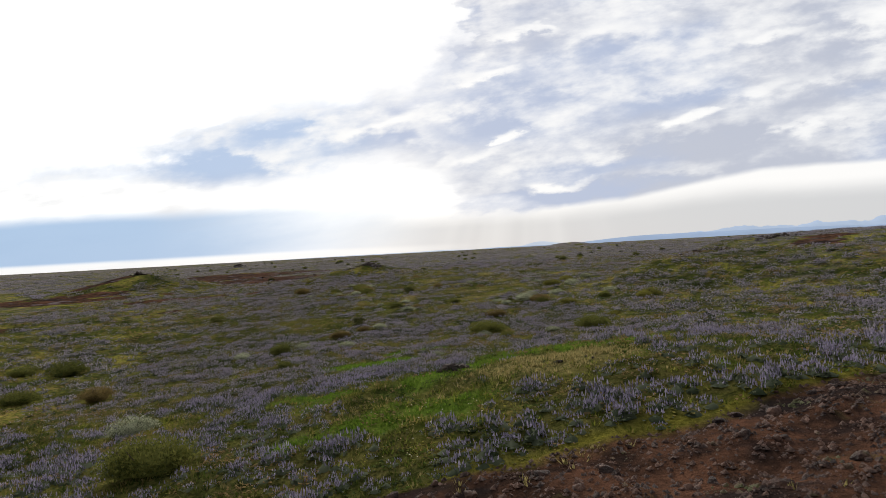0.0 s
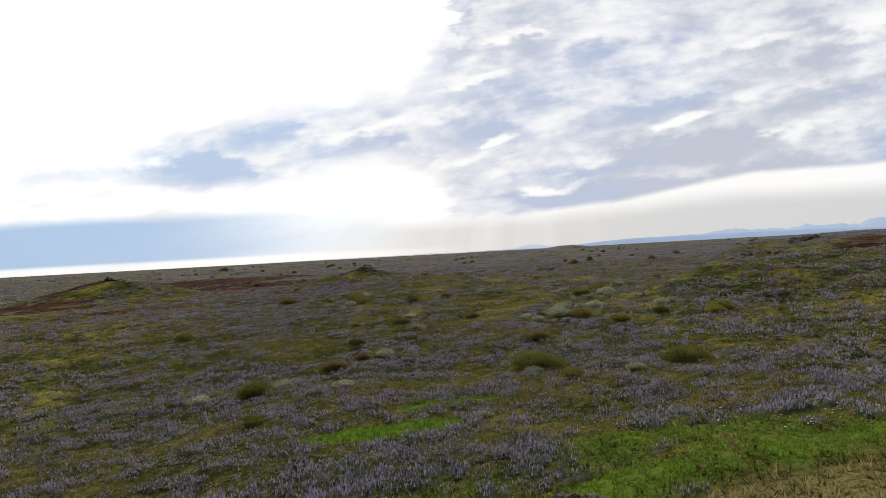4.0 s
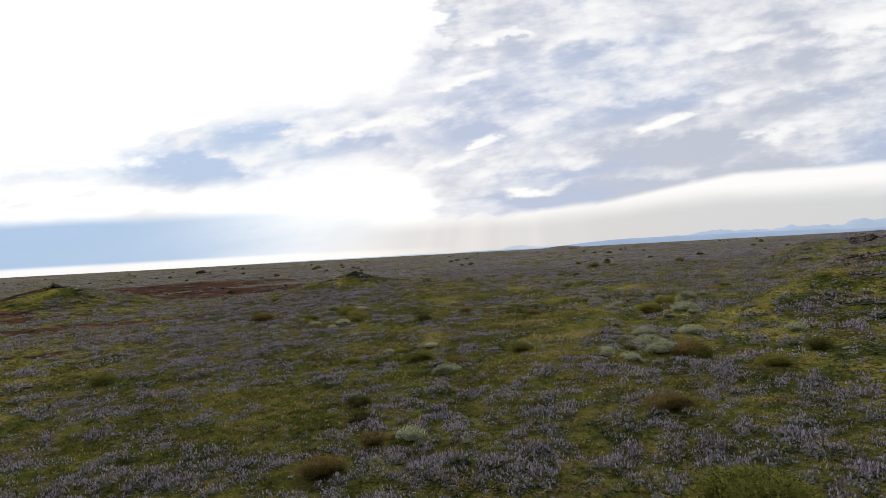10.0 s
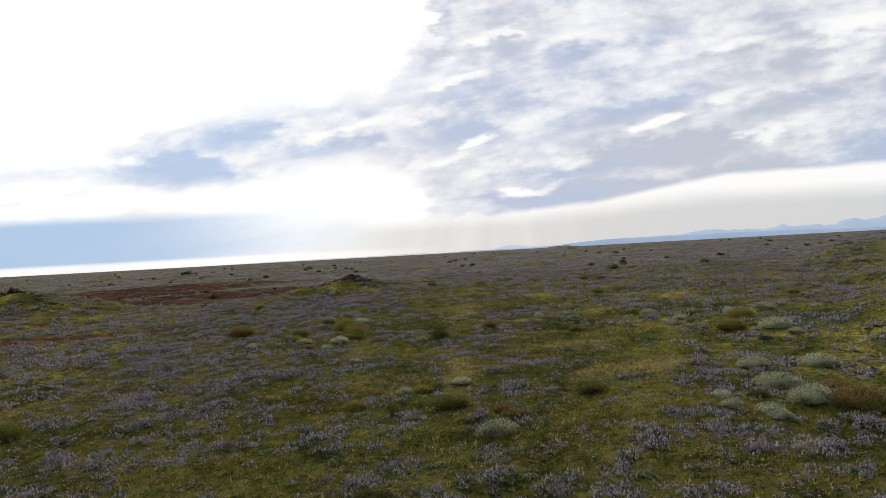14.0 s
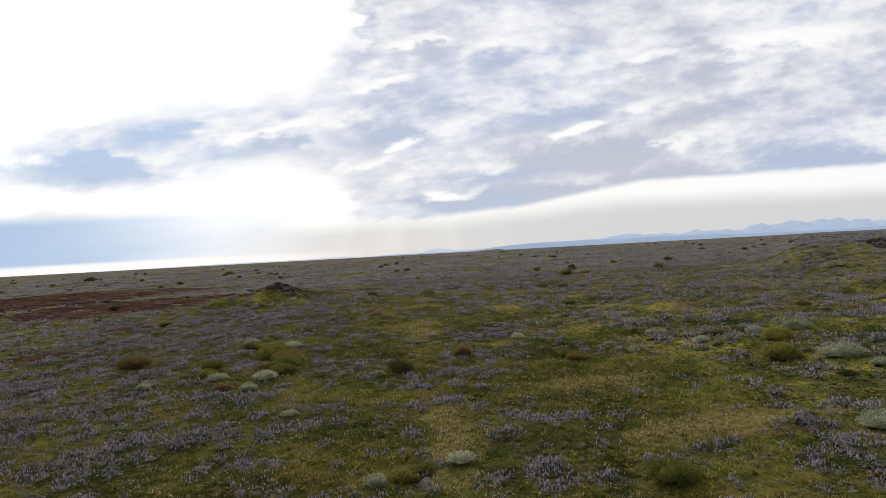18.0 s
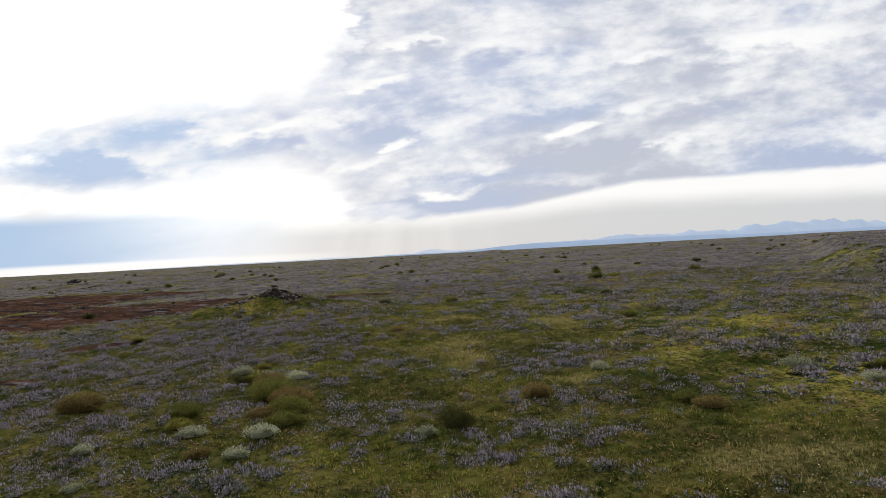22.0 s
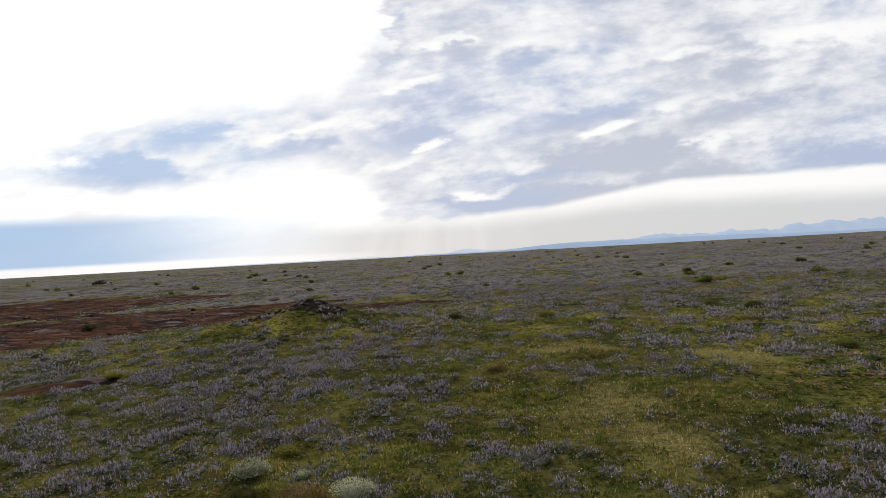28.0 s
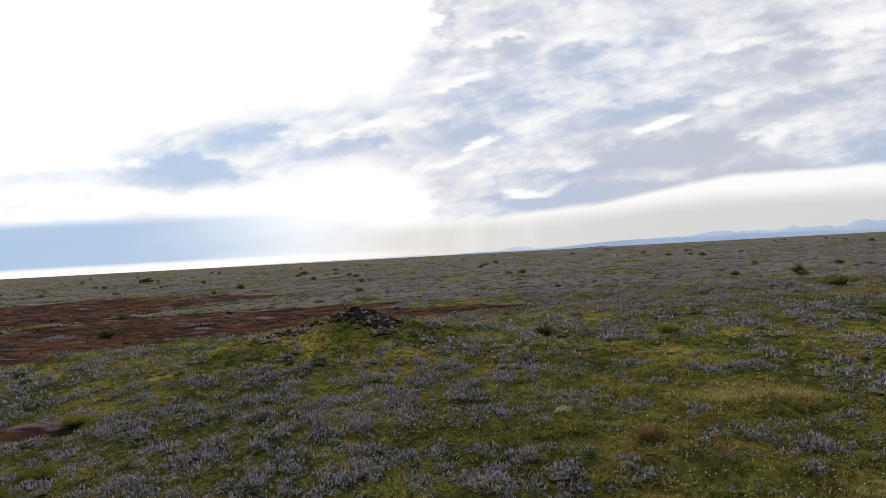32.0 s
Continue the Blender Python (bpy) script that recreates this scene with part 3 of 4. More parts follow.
PETAL = leafy("small_flower_petal", (0.42, 0.33, 0.14), (0.72, 0.70, 0.58), 0.6, 0.2)
HILL_PALE = hazy("pale_hill_haze", (0.60, 0.67, 0.77))
HILL_NEAR = hazy("far_hill_haze", (0.34, 0.44, 0.61))
HILL_FAR = hazy("farthest_hill_haze", (0.46, 0.56, 0.72))


# ---- builders ----
def mesh_from(name, verts, faces, mats, indices=None):
    """A mesh from arrays: verts (n, 3), faces (m, 3 or 4)."""
    me = bpy.data.meshes.new(name)
    verts, faces = np.asarray(verts, np.float32), np.asarray(faces, np.int32)
    count, side = faces.shape
    me.vertices.add(len(verts))
    me.vertices.foreach_set("co", verts.ravel())
    me.loops.add(count * side)
    me.loops.foreach_set("vertex_index", faces.ravel())
    me.polygons.add(count)
    me.polygons.foreach_set("loop_start", np.arange(0, count * side, side, dtype=np.int32))
    for mat in mats:
        me.materials.append(mat)
    if indices is not None:
        me.polygons.foreach_set("material_index", np.asarray(indices, np.int32))
    me.update(calc_edges=True)
    return me


def part(name, me, parent, label=""):
    ob = new(name, me)
    ob.parent = parent
    return tagged(ob, label)


def strewn(template, faces, places, turn, size, lean=None, tall=None):
    """Copies of a small shape, each turned, sized and leaning, as one pair of arrays."""
    n, k = len(places), len(template)
    v = np.repeat(template[None], n, 0) * size[:, None, None]
    if tall is not None:
        v[:, :, 2] *= tall[:, None]
    c, s = np.cos(turn)[:, None], np.sin(turn)[:, None]
    x, y = v[:, :, 0] * c - v[:, :, 1] * s, v[:, :, 0] * s + v[:, :, 1] * c
    z = v[:, :, 2]
    if lean is not None:
        x, y = x + z * lean[:, :1], y + z * lean[:, 1:]
    out = np.stack([x, y, z], -1) + places[:, None]
    return out.reshape(-1, 3), (faces[None] + (np.arange(n) * k)[:, None, None]).reshape(-1, faces.shape[1])


def joined(pieces):
    """Several (verts, faces, material index) together."""
    verts, faces, mats, base = [], [], [], 0
    for v, f, m in pieces:
        verts.append(v), faces.append(f + base), mats.append(np.broadcast_to(m, len(f)))
        base += len(v)
    return np.concatenate(verts), np.concatenate(faces), np.concatenate(mats)


def spike_shape(rng, x, y, z, long, thick, simple):
    """A lupin's flower spike: thick low down, pointed at its tip, leaning a little."""
    lx, ly, a0 = rng.normal(0, 0.16), rng.normal(0, 0.16), rng.uniform(0, 2)
    rings = ((0.2, 1.0),) if simple else ((0.0, 0.6), (0.4, 1.0))
    v = [(x + lx * h * long + thick * r * math.cos(2.094 * i + a0), y + ly * h * long + thick * r * math.sin(2.094 * i + a0), z + h * long) for h, r in rings for i in range(3)]
    v.append((x + lx * long, y + ly * long, z + long))
    f = [(3 * n + i, 3 * n + (i + 1) % 3, 3 * n + 3 + (i + 1) % 3) for n in range(len(rings) - 1) for i in range(3)]
    f += [(3 * n + i, 3 * n + 3 + (i + 1) % 3, 3 * n + 3 + i) for n in range(len(rings) - 1) for i in range(3)]
    top = len(v) - 1
    f += [(top - 3 + i, top - 3 + (i + 1) % 3, top) for i in range(3)]
    return v, f


def lupin_clump(seed, radius, tall, spikes, leaves, long, thick, simple=False):
    """A mounded lupin plant: leaves all over the dome, flower spikes standing out of it."""
    rng = np.random.default_rng(seed)
    v, f, m = [], [], []
    if spikes:
        # the leafy body below the flowers
        for r, h in ((0.84, 0.06),):
            v += [(r * radius * rng.uniform(0.8, 1.1) * math.cos(1.2566 * i + r), r * radius * rng.uniform(0.8, 1.1) * math.sin(1.2566 * i + r), h * tall * rng.uniform(0.8, 1.1)) for i in range(5)]
        v.append((rng.uniform(-0.3, 0.3) * radius, rng.uniform(-0.3, 0.3) * radius, 0.62 * tall))
        f += [(i, (i + 1) % 5, 5) for i in range(5)]
        m += [2] * 5
    for n in range(leaves):
        a, r = rng.uniform(0, 6.28), radius * math.sqrt(rng.random())
        z = tall * (1 - 0.75 * (r / radius) ** 2) * rng.uniform(0.5, 1.0)
        way = a + rng.uniform(-1, 1)
        c, s, w, out = math.cos(way), math.sin(way), radius * rng.uniform(0.12, 0.22), radius * rng.uniform(0.35, 0.6)
        x, y, b = r * math.cos(a), r * math.sin(a), len(v)
        v += [(x, y, z - 0.25 * tall), (x + 0.6 * out * c - w * s, y + 0.6 * out * s + w * c, z), (x + 0.6 * out * c + w * s, y + 0.6 * out * s - w * c, z), (x + out * c, y + out * s, z - 0.1 * tall)]
        f += [(b, b + 2, b + 1), (b + 1, b + 2, b + 3)]
        m += [1, 1]
    for n in range(spikes):
        a, r = rng.uniform(0, 6.28), radius * 0.92 * math.sqrt(rng.random())
        z = tall * (1 - 0.6 * (r / radius) ** 2) * rng.uniform(0.75, 1.05)
        sv, sf = spike_shape(rng, r * math.cos(a), r * math.sin(a), z, long * rng.uniform(0.7, 1.2), thick * rng.uniform(0.8, 1.2), simple)
        f += [tuple(i + len(v) for i in t) for t in sf]
        v += sv
        m += [0] * len(sf)
    return np.array(v), np.array(f), np.array(m)


def grass_tuft(rng, blades, tall, spread):
    v, f = [], []
    for n in range(blades):
        a, out, h = rng.uniform(0, 6.28), rng.uniform(0.1, 1.0) * spread, tall * rng.uniform(0.55, 1.0)
        c, s, w = math.cos(a), math.sin(a), 0.010 + 0.014 * rng.random()
        b = len(v)
        v += [(0.4 * out * c - w * s, 0.4 * out * s + w * c, -0.02), (0.4 * out * c + w * s, 0.4 * out * s - w * c, -0.02), (out * c, out * s, h)]
        f.append((b, b + 1, b + 2))
    return np.array(v), np.array(f)


def sown(rng, x0, x1, y0, y1, per_metre):
    n = int((x1 - x0) * (y1 - y0) * per_metre)
    return rng.uniform(x0, x1, n), rng.uniform(y0, y1, n)


def on_ground(x, y, sink=0.0):
    return np.stack([x, y, height(x, y) - sink], 1)


# ---- the ground ----
def spaced(lo, hi, near_lo, near_hi, step, grow):
    """Places along an axis: even steps in the near stretch, growing ones outside."""
    mid = np.arange(near_lo, near_hi, step)
    up, down, d = [], [], step
    while (up[-1] if up else near_hi) < hi:
        d = min(d * grow, 160)
        up.append((up[-1] if up else mid[-1]) + d)
    d = step
    while (down[-1] if down else near_lo) > lo:
        d = min(d * grow, 160)
        down.append((down[-1] if down else near_lo) - d)
    return np.concatenate([down[::-1], mid, up])


def build_ground():
    xs, ys = spaced(-3600, 3600, -22, 26, 0.42, 1.05), spaced(-400, 4400, -38, 84, 0.42, 1.04)
    gx, gy = np.meshgrid(xs, ys)
    x, y = gx.ravel(), gy.ravel()
    nx, ny = len(xs), len(ys)
    i = (np.arange(ny - 1)[:, None] * nx + np.arange(nx - 1)[None]).ravel()
    me = mesh_from("ground", np.stack([x, y, height(x, y)], 1), np.stack([i, i + 1, i + nx + 1, i + nx], 1), [GROUND])
    me.polygons.foreach_set("use_smooth", np.ones(len(me.polygons), bool))
    # low under single plants, with shade painted in; 1 where the sward is one close mat
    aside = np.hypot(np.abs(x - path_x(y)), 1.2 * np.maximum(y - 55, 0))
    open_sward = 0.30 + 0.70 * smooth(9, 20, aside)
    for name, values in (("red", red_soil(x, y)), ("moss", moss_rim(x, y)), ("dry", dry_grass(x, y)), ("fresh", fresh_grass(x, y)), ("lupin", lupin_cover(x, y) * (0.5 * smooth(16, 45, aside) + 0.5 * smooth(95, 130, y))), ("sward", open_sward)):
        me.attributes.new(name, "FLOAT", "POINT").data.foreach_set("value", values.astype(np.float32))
    return tagged(new("ground", me), "rolling heath of green turf with bare red cinder patches", "ground", kind="structure")


build_ground()


# ---- far hills ----
def far_range(name, label, mat, distance, start, end, profile, seed):
    """A long hill range: a crest with a front and a back slope."""
    n = 220
    us = np.linspace(start, end, n)
    v, f = [], []
    for k, u in enumerate(us):
        t = (u - start) / (end - start)
        crest = max(profile(u, t) * distance, 0.3)
        for back, h in ((0, -6.0), (60, 6 + 0.45 * crest), (150, 6 + crest), (420, -6.0)):
            d = distance + back + 40 * noise.noise((u * 9, seed, back * 0.01))
            v.append((u * d, d, h))
        if k:
            a, b = 4 * (k - 1), 4 * k
            f += [(a + j, b + j, b + j + 1, a + j + 1) for j in range(3)]
    ob = new(name, mesh_from(name, v, f, [mat]))
    return tagged(ob, label, "hills", kind="structure")


def rough(u, seed, scale):
    return noise.fractal((u * scale, seed, 0.5), 1.0, 2.0, 5)


far_range("backdrop_mountains", "mountain range far beyond the plain, pale blue from painted haze", HILL_FAR, 3900, 0.20, 1.1,
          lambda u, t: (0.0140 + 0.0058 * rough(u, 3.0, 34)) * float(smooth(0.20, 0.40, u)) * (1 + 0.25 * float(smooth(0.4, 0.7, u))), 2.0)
far_range("backdrop_hills", "low hills on the horizon, blue from painted haze", HILL_NEAR, 3500, -0.02, 1.1,
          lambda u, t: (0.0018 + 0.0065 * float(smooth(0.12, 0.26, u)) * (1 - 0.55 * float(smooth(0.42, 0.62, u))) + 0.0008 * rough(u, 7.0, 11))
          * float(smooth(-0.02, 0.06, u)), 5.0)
far_range("backdrop_knoll", "small hill on the horizon, pale blue from painted haze", HILL_PALE, 3700, 0.0, 0.24,
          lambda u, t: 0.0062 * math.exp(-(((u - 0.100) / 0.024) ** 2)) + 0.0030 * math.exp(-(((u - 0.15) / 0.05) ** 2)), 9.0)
far_range("backdrop_shore", "low land by the sea, faint from painted haze", HILL_PALE, 4200, -0.35, 0.06,
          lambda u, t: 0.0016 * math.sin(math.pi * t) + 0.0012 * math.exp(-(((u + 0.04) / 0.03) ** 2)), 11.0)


# ---- rocks ----
def rock_mesh(name, seed, mat, flat=0.8, jag=0.8):
    bm = bmesh.new()
    bmesh.ops.create_icosphere(bm, subdivisions=2, radius=0.5)
    for v in bm.verts:
        p = v.co * 1.7 + Vector((seed * 5.3, seed * 2.1, 0))
        v.co *= 1 + jag * noise.noise(p) + 0.5 * jag * noise.noise(p * 2.7)
        v.co.x = round(v.co.x * 9) / 9 * 0.5 + v.co.x * 0.5
        v.co.z = (round(v.co.z * 7) / 7 * 0.4 + v.co.z * 0.6) * flat
    me = bpy.data.meshes.new(name)
    bm.to_mesh(me)
    bm.free()
    me.materials.append(mat)
    return me


ROCKS = [rock_mesh("rock", s, ROCK) for s in range(6)]
CINDERS = [rock_mesh("stone", 20 + s, RED_ROCK, 0.65, 0.4) for s in range(6)]


def outcrop(label, places, meshes, rng, name="rock_outcrop", piece="rock"):
    """A heap of rocks under one base; places: rows of x, y, size, lift."""
    x, y = places[0][0], places[0][1]
    base = tagged(new(name), label, "rocks")
    base.matrix_world = Matrix.Translation((x, y, float(height(x, y))))
    for px, py, size, lift in places:
        z = float(height(px, py)) + lift
        ob = part(piece, meshes[rng.randrange(len(meshes))], base)
        ob.matrix_basis = Matrix.LocRotScale((px - x, py - y, z - base.matrix_world.translation.z), Euler([rng.uniform(-0.5, 0.5), rng.uniform(-0.5, 0.5), rng.uniform(0, 6.3)]),
                                             (size * rng.uniform(0.8, 1.3), size * rng.uniform(0.8, 1.3), size * rng.uniform(0.8, 1.2)))
    return base


def heap(rng, cx, cy, long, wide, count, big, pile, turn=0.0):
    c, s = math.cos(radians(turn)), math.sin(radians(turn))
    rows = [(cx, cy, big * 1.2, pile * 0.7)]
    for n in range(count):
        a, b = rng.gauss(0, 0.45), rng.gauss(0, 0.45)
        up = pile * math.exp(-2.2 * (a * a + b * b)) * rng.uniform(0.3, 1.0)
        u, v = a * long, b * wide
        rows.append((cx + u * c - v * s, cy + u * s + v * c, big * rng.uniform(0.35, 1.0), up))
    return rows


rock_dice = random.Random(4)
crest = heap(rock_dice, -9.6, 74.0, 1.4, 1.1, 130, 0.46, 0.26) + heap(rock_dice, -8.4, 73.0, 1.1, 0.8, 80, 0.42, 0.12, -24) + heap(rock_dice, -12.4, 73.0, 2.2, 0.8, 45, 0.34, 0.04, 20)
outcrop("craggy pile of dark lava rocks crowning a grassy mound", crest, ROCKS, rock_dice)
outcrop("dark lava rocks on top of a green mound", heap(rock_dice, -52.5, 81, 2.0, 1.2, 40, 0.5, 0.45), ROCKS, rock_dice)
outcrop("low dark rocks on a distant mound", heap(rock_dice, -77.2, 207.5, 2.4, 1.2, 14, 1.3, 0.4), ROCKS, rock_dice)
outcrop("black lava boulder among grass on the knoll", heap(rock_dice, 7.05, -20.6, 0.55, 0.3, 18, 0.30, 0.10), ROCKS, rock_dice)
outcrop("dark stones in dry grass on the knoll", heap(rock_dice, 10.0, -23.0, 2.2, 0.5, 7, 0.13, 0.0), ROCKS, rock_dice)
outcrop("dark rocks along the crest of the scarp", heap(rock_dice, 62, 84, 14, 3.0, 60, 0.9, 0.15, 54), ROCKS, rock_dice)
outcrop("dark lava rocks on the scarp's shoulder", heap(rock_dice, 37, 42, 10.0, 2.2, 70, 0.6, 0.1, 54), ROCKS, rock_dice)

stone_rows = []
while len(stone_rows) < 290:
    px, py = rock_dice.uniform(5, 23), rock_dice.uniform(-33, -20)
    if red_soil(px, py) > 0.5:
        stone_rows.append((px, py, 0.08 + 0.24 * rock_dice.random() ** 3, 0.0))
outcrop("loose dark stones on the bare red cinder slope", stone_rows, CINDERS, rock_dice, "cinder_stones", "stone")
field_rows = []
while len(field_rows) < 150:
    px, py = rock_dice.uniform(-60, -8), rock_dice.uniform(78, 125)
    if red_soil(px, py) > 0.6:
        field_rows.append((px, py, 0.16 + 0.40 * rock_dice.random() ** 3, 0.0))
outcrop("scattered lava stones on the wide red cinder patch", field_rows, CINDERS, rock_dice, "cinder_stones", "stone")


# ---- shrubs: x, y and width in metres ----
GREEN_SHRUBS = [(-0.4, -24.9, 2.52), (-18.2, 1.3, 2.87), (-21.8, 2.6, 2.22), (-15.8, -7, 2.18), (-15.7, 21, 1.87), (-3.7, -0.7, 1.86), (8.5, -1,
    2.65), (14.3, -2.8, 2.14), (6, 20.6, 1.42), (18.4, 15, 1.56), (-2, -6.7, 0.81), (-2.3, -5.8, 0.82), (-5.1, 40.5, 1.82), (-6, 43.3, 2.29), (0.35, 22.9, 0.85), (2.35, 22.5, 0.95), (9.5, -4.8, 1.03), (13.3, 15, 1.22), (0.8, 19.6, 1.7), (-5.1, 38.9, 1.47), (8.3, 37.2, 1.09), (2, 38.3, 0.76), (15, 58.9, 1.29), (27.2, 47.3,
    1.04), (-8.7, 40.7, 1.33), (-9.2, 42, 1.28), (-15.9, 56.7, 1.09), (-13.6, 56.9, 0.47), (-15.4, 57.8, 0.97), (17.5, 76.8, 1.06), (31.2, 111.6, 1.44)]
GREEN_SHRUBS_BEYOND = [(-46.8, 245.5, 3.34), (-44.9, 174.7, 1.78)]
BROWN_SHRUBS = [(-10.6, -9, 2.04), (-1.2, 4.1, 1.5), (9.3, 6.9, 1.58), (13.2, 15.8, 1.86), (9.6, -4, 0.92), (-0, 6.5, 0.96), (-13.5, 43.9, 2.06),
    (2.9, 17.7, 0.94), (2.7, 18.6, 0.97), (13.8, 18.3, 1.05), (-6.4, 45.4, 1.51), (3.7, 39.1, 1.3), (8.6, 36, 1.2), (-5.2, 42.1, 1.89), (-7.4, 36.3,
    0.94), (-6, 40.2, 1.28), (-0.3, 57.4, 1.1)]
YELLOW_SHRUBS = [(20.8, 12, 1.56), (16.6, 2.4, 1.06), (21.6, 13.4, 1.78), (15, 12, 1.54), (16.1, 32.3, 2.31), (-2.7, 20.9, 1.05), (-8.7, 39.6, 1.25),
    (18.1, 35.6, 1.75), (-0.2, 22.6, 0.97), (-14.3, 45.9, 1.64), (16.8, 38.7, 0.92), (-7.3, 49.5, 0.93), (-7.1, 46.2, 1.1), (-17.2, 62.9, 1.09), (5.1,
    73.2, 1.32), (30.2, 101.6, 1.98)]
PALE_SHRUBS = [(-4.2, -18.2, 1.76), (-6.1, -1, 1.07), (-2.7, 0.1, 0.94), (0.2, -1.1, 1.06), (11.9, -4.5, 0.84), (6, -10.1, 0.68), (1.2, 6.2, 1.08),
    (13, 22.6, 1.44), (12, 16.4, 1.75), (8.3, -2.2, 0.95), (12.2, 19, 1.66), (10.3, 14.9, 0.73), (9.6, 16.5, 0.77), (15.4, 22.2, 1.52), (18.1, 31.3,
    1.88), (2.3, 16.2, 1.35), (1.4, 23.2, 0.85), (19.7, 19.5, 1.25), (17.8, 28.6, 0.88), (9.9, 18.1, 0.79), (10.4, 15.7, 0.97), (-0.9, 22.3, 0.77), (-8.1, 38.8, 1.11),
    (-5.7, 37.6, 1.2), (-5.3, 45.8, 1.1), (-6.2, 36, 0.9), (-10.1, 34.3, 0.63), (20.6, 37.9, 1.46), (18.9, 39, 1.09), (-0.6, 35.8, 0.76), (15.1, 37.1,
    0.97)]
PALE_SHRUBS_BEYOND = [(14, 39.7, 1.29), (7.3, 42.8, 1.02), (-3.8, 30.1, 0.7), (-11.1, 37.7, 0.82), (-6.6, 47.3, 0.56), (-7.9, 47.6, 1.19), (-2, 60,
    0.57)]
DARK_SHRUBS = [(0.4, 37, 1.54), (-1.1, 11.2, 1.12), (-0.7, 8.9, 0.98), (16.3, 38.6, 0.75), (10.8, 17.4, 0.76),
    (-7.7, 46, 0.79), (7.8, 34, 0.38), (-27.3, 76.6, 0.82), (-0.4, 74.7, 1.33), (-33, 97.4, 1.62), (-17.4, 137.8, 1.35), (-44.1, 172.2, 1.44), (43.6,
    126.8, 1.26), (52.8, 124.3, 1.87), (18.9, 73.6, 1.31), (-45.1, 228.9, 1.93), (22.4, 99.2, 0.87)]


def crown_arrays(rng, leaves, leaf, lobes, tall):
    """Leaves crowded over a clump of overlapping rounded lobes, one metre across, with a close inner mass of twigs and leaves."""
    centres = [(0.0, 0.0, 0.20 * tall, 0.42)]
    for n in range(lobes):
        a, d = rng.uniform(0, 6.28), rng.uniform(0.10, 0.34)
        centres.append((d * math.cos(a), d * math.sin(a), tall * rng.uniform(0.12, 0.55 - 0.8 * d), rng.uniform(0.13, 0.24)))
    centres = np.array(centres)
    pick = rng.choice(len(centres), leaves, p=centres[:, 3] ** 2 / (centres[:, 3] ** 2).sum())
    way = rng.normal(size=(leaves, 3))
    way /= np.linalg.norm(way, axis=1)[:, None]
    way[:, 2] = np.where(way[:, 2] < -0.15, -way[:, 2], way[:, 2])
    r = centres[pick, 3] * rng.uniform(0.45, 1.35, leaves) ** 0.5
    p = centres[pick, :3] + way * r[:, None] * np.array([1, 1, 1.5 * tall])
    p[:, 2] = np.maximum(p[:, 2], 0.02)
    axis = way * 0.6 + rng.normal(size=(leaves, 3)) * 0.5 + np.array([0, 0, 0.4])
    axis /= np.linalg.norm(axis, axis=1)[:, None]
    side = np.cross(axis, rng.normal(size=(leaves, 3)))
    side /= np.linalg.norm(side, axis=1)[:, None]
    size = leaf * rng.uniform(0.6, 1.4, leaves)[:, None]
    v = np.stack([p - axis * size, p + side * size * 0.42, p + axis * size, p - side * size * 0.42], 1).reshape(-1, 3)
    v[:, 2] = np.maximum(v[:, 2], -0.02)
    b = np.arange(leaves) * 4
    f = np.stack([b, b + 1, b + 2, b + 3], 1)
    # the inner mass: a dented dome for each of the larger lobes
    verts, faces, base = [v], [f], len(v)
    for cx, cy, cz, cr in centres[:5]:
        for ring, (h, k) in enumerate(((-0.2, 0.66), (0.22, 0.62), (0.48, 0.38), (0.60, 0.08))):
            a = np.arange(8) * 0.7854 + 0.39 * (ring % 2)
            k = cr * k * rng.uniform(0.82, 1.08, 8)
            verts.append(np.stack([cx + k * np.cos(a), cy + k * np.sin(a), np.maximum(cz + 1.5 * tall * cr * h * rng.uniform(0.85, 1.05, 8), -0.02)], 1))
        i, j = np.arange(8), (np.arange(8) + 1) % 8
        for ring in range(3):
            o = base + 8 * ring
            faces.append(np.stack([o + i, o + j, o + 8 + j, o + 8 + i], 1))
        base += 32
    return np.concatenate(verts), np.concatenate(faces)


def stem_arrays(rng, stems, tall):
    """Tapered, bent stems that fan out from the root."""
    v, f = [], []
    for n in range(stems):
        a, d = rng.uniform(0, 6.28), rng.uniform(0.08, 0.34)
        top, r = tall * rng.uniform(0.45, 0.85), 0.012 * rng.uniform(0.7, 1.4)
        for h, k in ((0.0, 1.0), (0.5, 0.7), (1.0, 0.25)):
            cx, cy, cz = d * math.cos(a) * h**0.7, d * math.sin(a) * h**0.7, top * h - 0.03 * (h == 0)
            v += [(cx + r * k * math.cos(2.09 * i), cy + r * k * math.sin(2.09 * i), cz) for i in range(3)]
        b = len(v) - 9
        f += [(b + 3 * j + i, b + 3 * j + (i + 1) % 3, b + 3 * j + 3 + (i + 1) % 3, b + 3 * j + 3 + i) for j in range(2) for i in range(3)]
    return np.array(v), np.array(f)


def shrub_pattern(label, group, leaf_mat, seed, leaves, leaf, tall):
    rng = np.random.default_rng(seed)
    base = tagged(new("shrub"), label, "shrub", group)
    part("branchwork", mesh_from("branchwork", *stem_arrays(rng, 16, tall), [BARK]), base)
    part("crown", mesh_from("crown", *crown_arrays(rng, leaves, leaf, 9, tall), [leaf_mat]), base)
    return base


